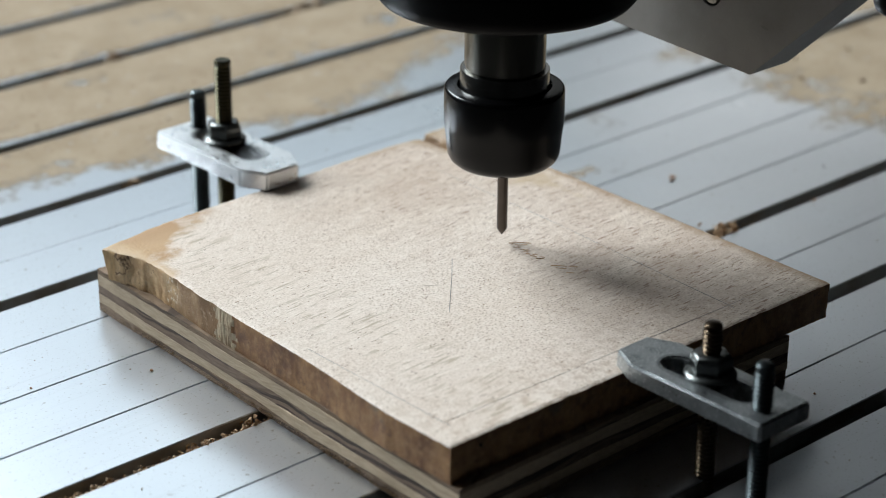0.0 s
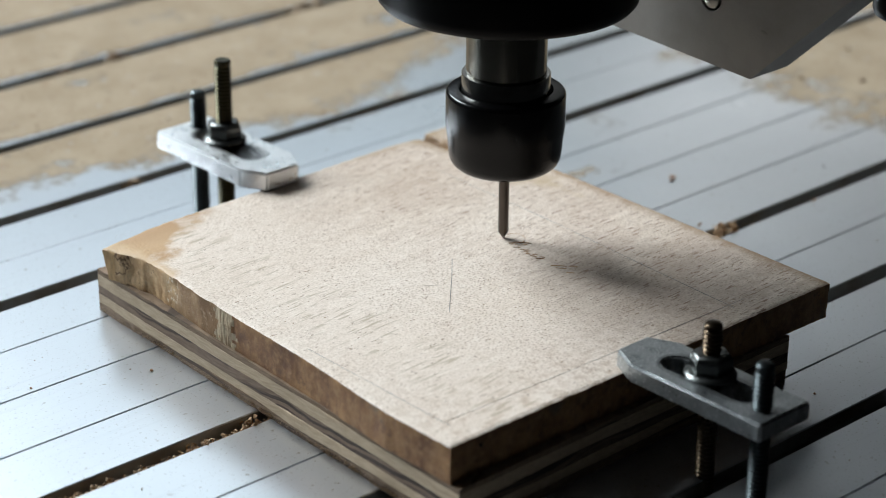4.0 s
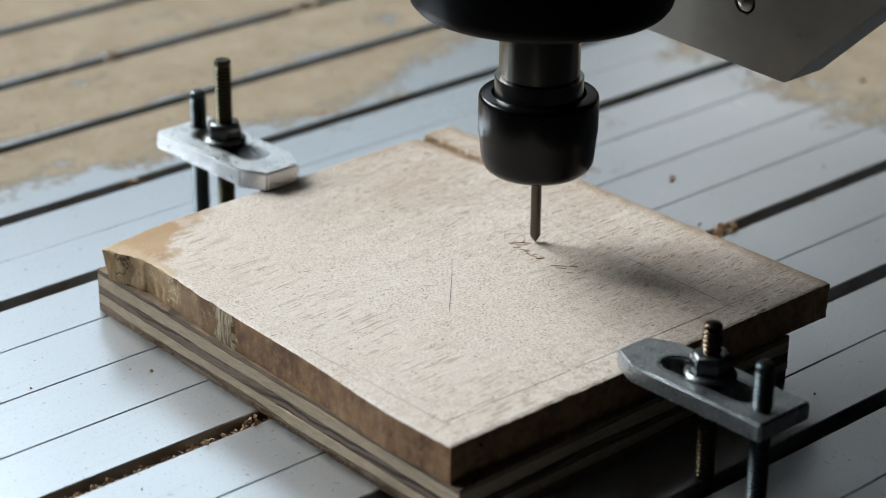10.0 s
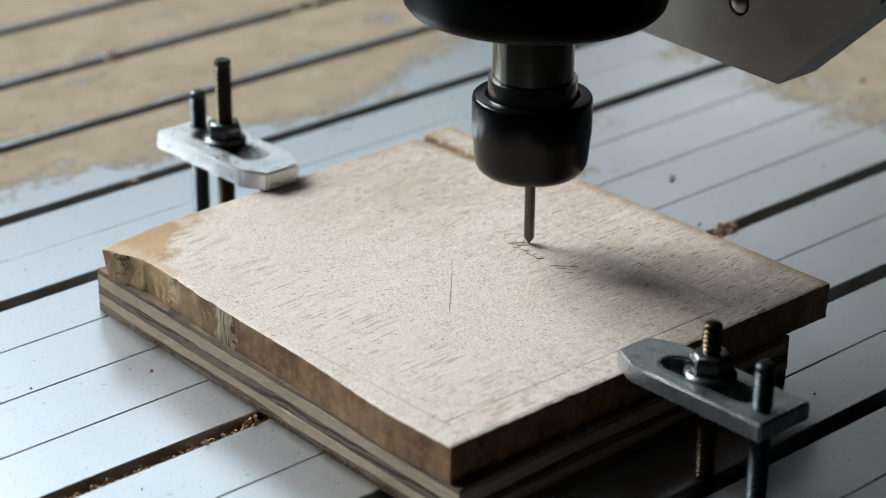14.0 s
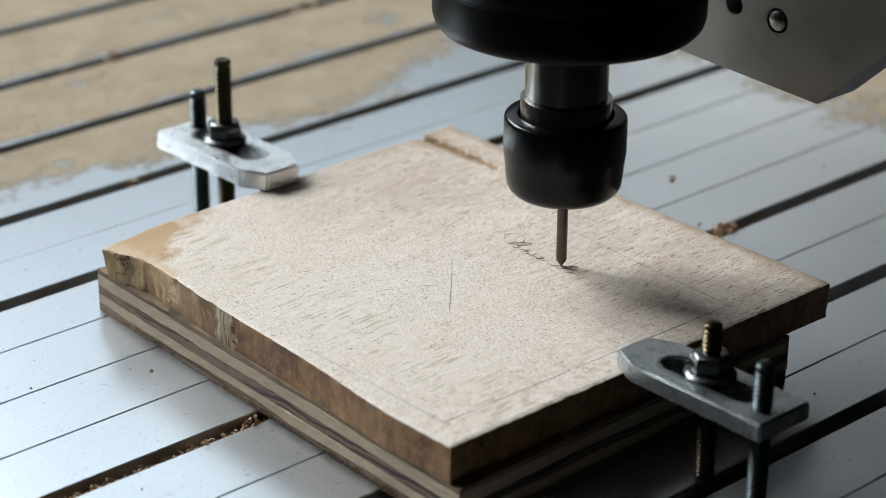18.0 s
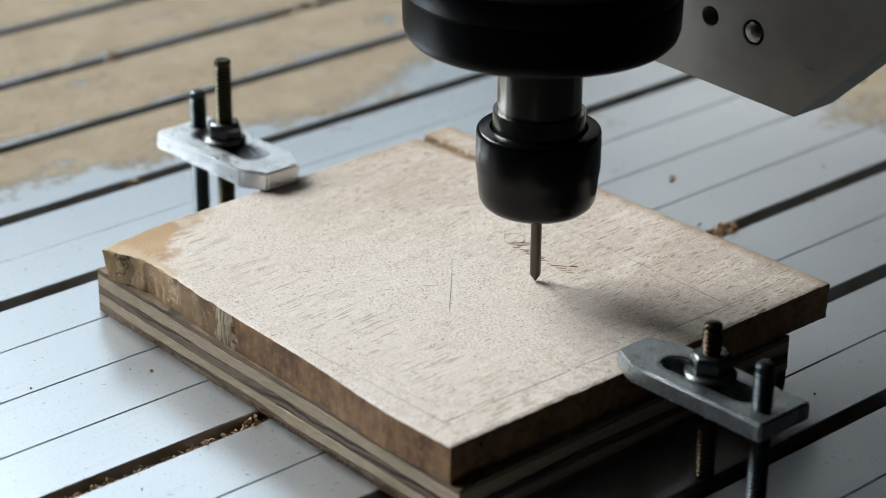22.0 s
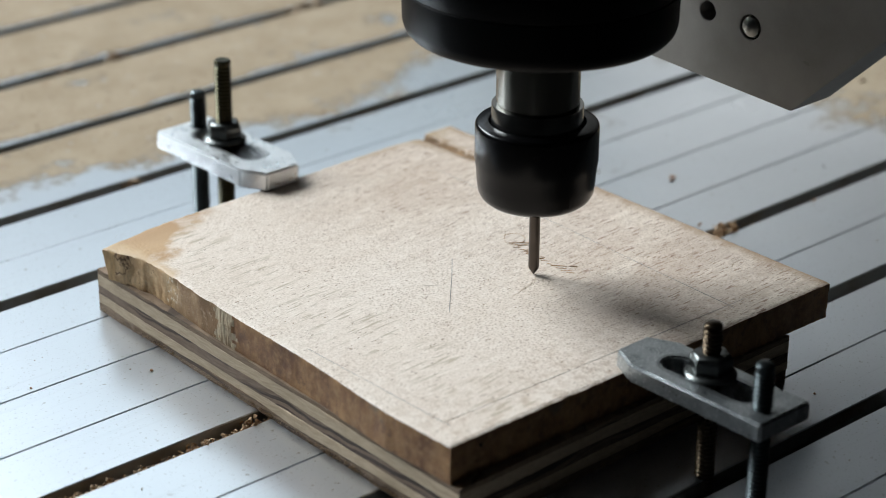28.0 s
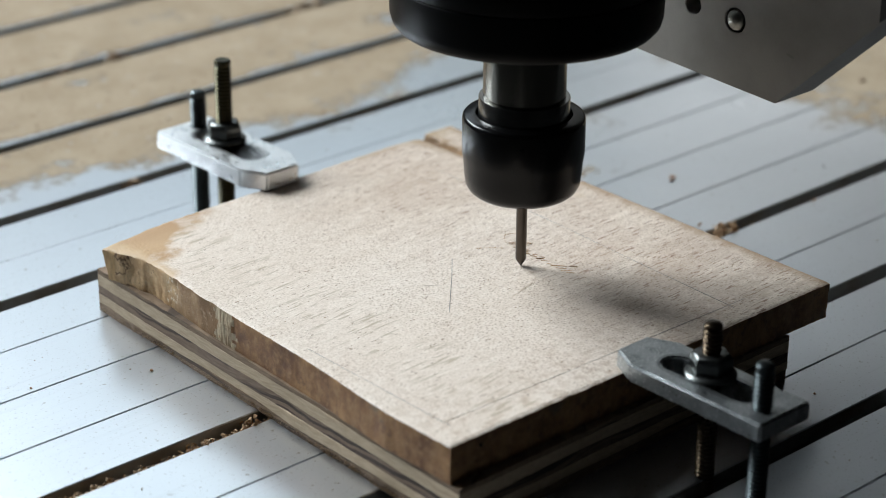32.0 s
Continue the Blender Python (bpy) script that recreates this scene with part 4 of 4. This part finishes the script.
random.seed(5)
LONE_CRUMBS = ((-0.0787, 0.0423, 0.0004), (-0.1105, 0.056, 0.00035), (0.1412, 0.0412, 0.00095), (0.0536, -0.0935, 0.0004), (0.1635, -0.0034, 0.0006))
spots = []
for x, y in ((0.066, 0.2728), (0.069, 0.2720), (0.072, 0.2716), (0.047, 0.2726), (0.045, 0.2722), (-0.0014, 0.1625), (0.160, 0.272), (0.172, 0.272), (0.166, 0.2715)):
    spots += [(x + random.uniform(-1, 1) * 0.002, y + random.uniform(-1, 1) * 0.002, random.uniform(-0.003, 0.0003), random.uniform(0.001, 0.0026)) for _ in range(5)]
for _ in range(300):
    x, y = random.uniform(-0.15, 0.42), random.uniform(-0.14, 0.45)
    if min(abs(y - q) for q in LINES.values()) < 0.005 or (-0.08 < x < 0.078 and -0.088 < y < 0.09):
        continue
    spots.append((x, y, 0, random.uniform(0.00018, 0.0006) * (1.2 if dust_amount(x, y, 0.03) > 0 else 0.6)))
for _ in range(34):
    spots.append((random.uniform(0.235, 0.37), random.uniform(0.015, 0.14), 0.0, random.uniform(0.0005, 0.0015)))
tagged(part("crumbs", lumps(spots), CRUMB, None, "scattered small brown wood crumbs on the aluminium bed"), "", "wood crumbs", "", "stuff")


def curls(places):
    """Curled shavings: short bent strips of uneven width."""
    bm = bmesh.new()
    for x, y, z, size in places:
        rot = Euler([random.uniform(0, 6.28) for _ in range(3)]).to_matrix()
        turn, wid, n = random.uniform(1.2, 4.5), size * random.uniform(0.25, 0.6), 6
        rows = []
        for k in range(n):
            a = turn * k / (n - 1)
            r = size * 0.5 * (1 + 0.25 * k / n)
            w = wid * (0.4 + 0.6 * math.sin(math.pi * (k + 0.7) / n))
            rows.append([bm.verts.new(Vector((x, y, z)) + rot @ Vector((r * math.cos(a), s * w / 2, r * math.sin(a)))) for s in (-1, 1)])
        for a, b in zip(rows, rows[1:]):
            bm.faces.new((a[0], a[1], b[1], b[0]))
    return bm


def heap(x0, x1, y, count, size, zlo, zhi, wide=0.0026):
    return [(random.uniform(x0, x1), y + random.uniform(-wide, wide), random.uniform(zlo, zhi), random.uniform(0.4, 1.0) * size) for _ in range(count)]


E0 = line_y(4)
places = heap(-0.122, -0.066, E0 - 0.0020, 620, 0.0016, -0.0050, -0.0004, 0.0009) + heap(-0.150, -0.122, E0 - 0.0018, 300, 0.0018, -0.0050, -0.0002, 0.0011)
places += heap(-0.098, -0.090, E0 - 0.0019, 60, 0.0020, -0.004, 0.0002, 0.0009) + heap(-0.0790, -0.0745, E0 - 0.0016, 40, 0.0020, -0.003, 0.0004, 0.0012) + heap(-0.1500, -0.1425, E0 - 0.001, 70, 0.0024, -0.004, 0.0006)
places += heap(0.1165, 0.1265, E0, 190, 0.0022, -0.004, 0.0008) + heap(0.126, 0.150, E0, 60, 0.002, -0.009, -0.003)
tagged(part("wood_shavings", curls(places), SHAVE, None, "curled red-brown wood shavings lying in the bed slot", smooth=False), "", "wood shavings", "", "stuff")


def stray_shaving(x, y, z, size, turns, lean):
    """One curl thick enough to pick up, lying on the bed."""
    c = thing("wood_shaving", "curled red-brown wood shaving lying at the slot's edge", "wood shaving", "stray shavings", pose(x, y, z, *lean))
    bm = bmesh.new()
    rows, n = [], 14
    for k in range(n):
        a = turns * k / (n - 1)
        r = size * 0.5 * (1 + 0.35 * k / n)
        w = size * 0.42 * (0.35 + 0.65 * math.sin(math.pi * (k + 0.7) / n)) * random.uniform(0.75, 1.2)
        rows.append([bm.verts.new((q * math.cos(a), p * w / 2, q * math.sin(a))) for p, q in ((-1, r), (1, r), (1, r + 0.00022), (-1, r + 0.00022))])
    for a, b in zip(rows, rows[1:]):
        for i in range(4):
            bm.faces.new((a[i], a[(i + 1) % 4], b[(i + 1) % 4], b[i]))
    bm.faces.new(rows[0][::-1])
    bm.faces.new(rows[-1])
    part("curl", bm, SHAVE, c, smooth=False)


for x, y, z, size, turns, lean in ((-0.0752, E0 - 0.0012, 0.0003, 0.0026, 2.4, (20, 0, 40)), (-0.0776, E0 - 0.0020, 0.0002, 0.0020, 2.0, (60, 10, 120)), (-0.0940, E0 - 0.0024, 0.0003, 0.0030, 1.6, (75, 0, 15)),
                                   (0.1200, E0 + 0.0002, 0.0008, 0.0032, 2.4, (15, 0, 60)), (0.1235, E0 - 0.0010, 0.0006, 0.0028, 2.2, (70, 20, 20)), (0.1148, E0 + 0.0042, 0.0012, 0.0026, 1.1, (25, 0, 75)), (-0.1462, E0 - 0.0010, 0.0006, 0.0028, 2.2, (40, 0, 10))):
    stray_shaving(x, y, z, size, turns, lean)


def crumb(x, y, size):
    """One brown crumb that lies apart from the others."""
    c = thing("wood_crumb", "small brown wood crumb lying alone on the aluminium", "wood crumb", "stray crumbs", pose(x, y, 0, 0, 0, random.uniform(0, 360)))
    bm = bmesh.new()
    bmesh.ops.create_icosphere(bm, subdivisions=2, radius=size)
    for v in bm.verts:
        v.co *= 1 + 0.45 * fbm(v.co.x + x, v.co.y + y, 0.9 / size, v.co.z / size)
        v.co.x *= 1.25
        v.co.z *= 0.62
    low = min(v.co.z for v in bm.verts)
    for v in bm.verts:
        v.co.z -= low
    part("crumb", bm, CRUMB_LONE, c, angle=25)


for x, y, size in LONE_CRUMBS:
    crumb(x, y, size)


def motions():
    walk(head, [(t, pose(x * 0.001, y * 0.001, z * 0.001)) for t, x, y, z in [
        (0.0, 21.4, 1.9, 27.2), (0.2, 21.5, 2.1, 26.9), (0.4, 21.3, 2.3, 24.7), (0.5, 21.7, 3.1, 24.7), (0.8, 21.5, 5.4, 24.7),
        (1.0, 22.5, 5.1, 24.7), (1.2, 21.8, 3.0, 24.7), (1.4, 21.6, 2.4, 27.7), (1.5, 22.1, 2.6, 27.7), (1.6, 26.2, -1.1, 27.7),
        (1.8, 28.5, -3.9, 26.7), (2.0, 27.3, -5.2, 24.7), (2.2, 28.5, -4.6, 24.7), (2.5, 29.6, -2.8, 24.7), (3.0, 29.5, 1.7, 24.7),
        (3.5, 26.6, 4.3, 24.7), (4.0, 23.9, 3.9, 24.7), (4.5, 24.3, 0.7, 24.7), (5.0, 27.3, -1.3, 24.7), (5.5, 27.5, 1.3, 24.7),
        (6.0, 26.4, 2.2, 24.7), (6.3, 27.3, -0.3, 24.7), (6.5, 28.4, -1.2, 24.7), (7.0, 26.3, -2.1, 24.7), (7.5, 25.0, 0.2, 24.7),
        (7.7, 24.0, 1.6, 24.7), (8.0, 24.8, 3.7, 24.7), (8.5, 26.4, 3.9, 24.7), (9.0, 28.6, 2.0, 24.7), (9.5, 30.1, -2.1, 24.7),
        (10.0, 29.1, -4.5, 24.7), (10.5, 27.8, -6.1, 24.7), (11.0, 26.0, -5.1, 24.7), (11.5, 21.8, -2.6, 24.7), (12.0, 21.3, 1.7, 24.7),
        (12.5, 21.7, 5.3, 24.7), (13.0, 22.0, 2.7, 24.7), (13.5, 22.5, -0.4, 24.7), (14.0, 26.8, -4.2, 24.7), (14.2, 28.6, -3.8, 25.7),
        (14.5, 26.7, -9.1, 27.3), (14.8, 22.6, -20.7, 27.7), (15.0, 22.1, -19.9, 24.7), (15.4, 22.5, -17.7, 24.7), (15.8, 22.0, -20.9, 24.7),
        (16.1, 21.9, -18.7, 24.7), (16.5, 21.3, -20.8, 24.7), (17.0, 21.6, -19.0, 24.7), (17.4, 22.2, -21.7, 24.7), (17.5, 22.2, -21.7, 26.0),
        (17.7, 22.5, -21.7, 27.7), (18.0, 22.6, -22.0, 24.7), (18.2, 21.4, -24.6, 24.7), (18.5, 23.5, -23.2, 24.7), (18.8, 21.0, -23.8, 26.2),
        (19.0, 22.1, -24.5, 27.7), (19.1, 22.6, -27.0, 27.7), (19.3, 23.0, -27.0, 24.7), (19.5, 23.0, -27.0, 24.7), (19.7, 21.7, -25.9, 24.7),
        (20.0, 20.5, -24.8, 24.7), (20.3, 21.8, -26.5, 24.7), (20.5, 22.7, -27.3, 24.7), (20.9, 23.0, -27.3, 27.7), (21.0, 21.9, -24.3, 27.7),
        (21.1, 20.4, -18.7, 27.7), (21.2, 17.3, -14.4, 27.7), (21.3, 16.8, -14.4, 27.5), (21.4, 15.8, -15.5, 26.0), (21.5, 16.2, -14.9, 25.1),
        (21.6, 15.8, -16.0, 24.7), (21.8, 13.1, -20.4, 24.7), (22.0, 9.8, -24.2, 24.7), (22.2, 4.5, -26.6, 24.7), (22.5, -1.0, -26.8, 24.7),
        (22.8, 5.7, -25.7, 24.7), (23.0, 11.4, -22.0, 24.7), (23.5, 12.4, -16.2, 24.7), (24.0, 14.6, -11.8, 24.7), (24.5, 14.3, -12.0, 24.7),
        (24.8, 12.3, -19.1, 24.7), (25.0, 12.8, -18.6, 24.7), (25.5, 13.6, -17.7, 24.7), (26.0, 12.0, -20.4, 24.7), (26.5, 10.6, -22.8, 24.7),
        (27.0, 3.0, -26.3, 24.7), (27.5, 0.1, -28.2, 24.7), (27.7, 6.3, -26.2, 24.7), (28.0, 12.7, -20.6, 24.7), (28.5, 13.6, -18.2, 24.7),
        (28.8, 18.2, -10.2, 24.7), (29.0, 17.9, -5.0, 24.7), (29.5, 17.0, -1.6, 24.7), (30.0, 15.4, -0.1, 24.7), (30.5, 13.2, 1.7, 24.7),
        (30.7, 12.9, 2.1, 24.7), (30.9, 16.4, -1.0, 24.7), (31.0, 17.9, -3.5, 24.7), (31.1, 18.8, -5.3, 24.7), (31.5, 15.5, -15.2, 24.7),
        (32.0, 14.0, -13.9, 24.7),
    ]])
    for t, ob in cuts:
        low, high = pose(0, 0, TOP_Z - 0.0012), pose(0, 0, TOP_Z)
        walk(ob, [(0.0, low), (t - 0.15, low), (t, high), (32.0, high)])


motions()
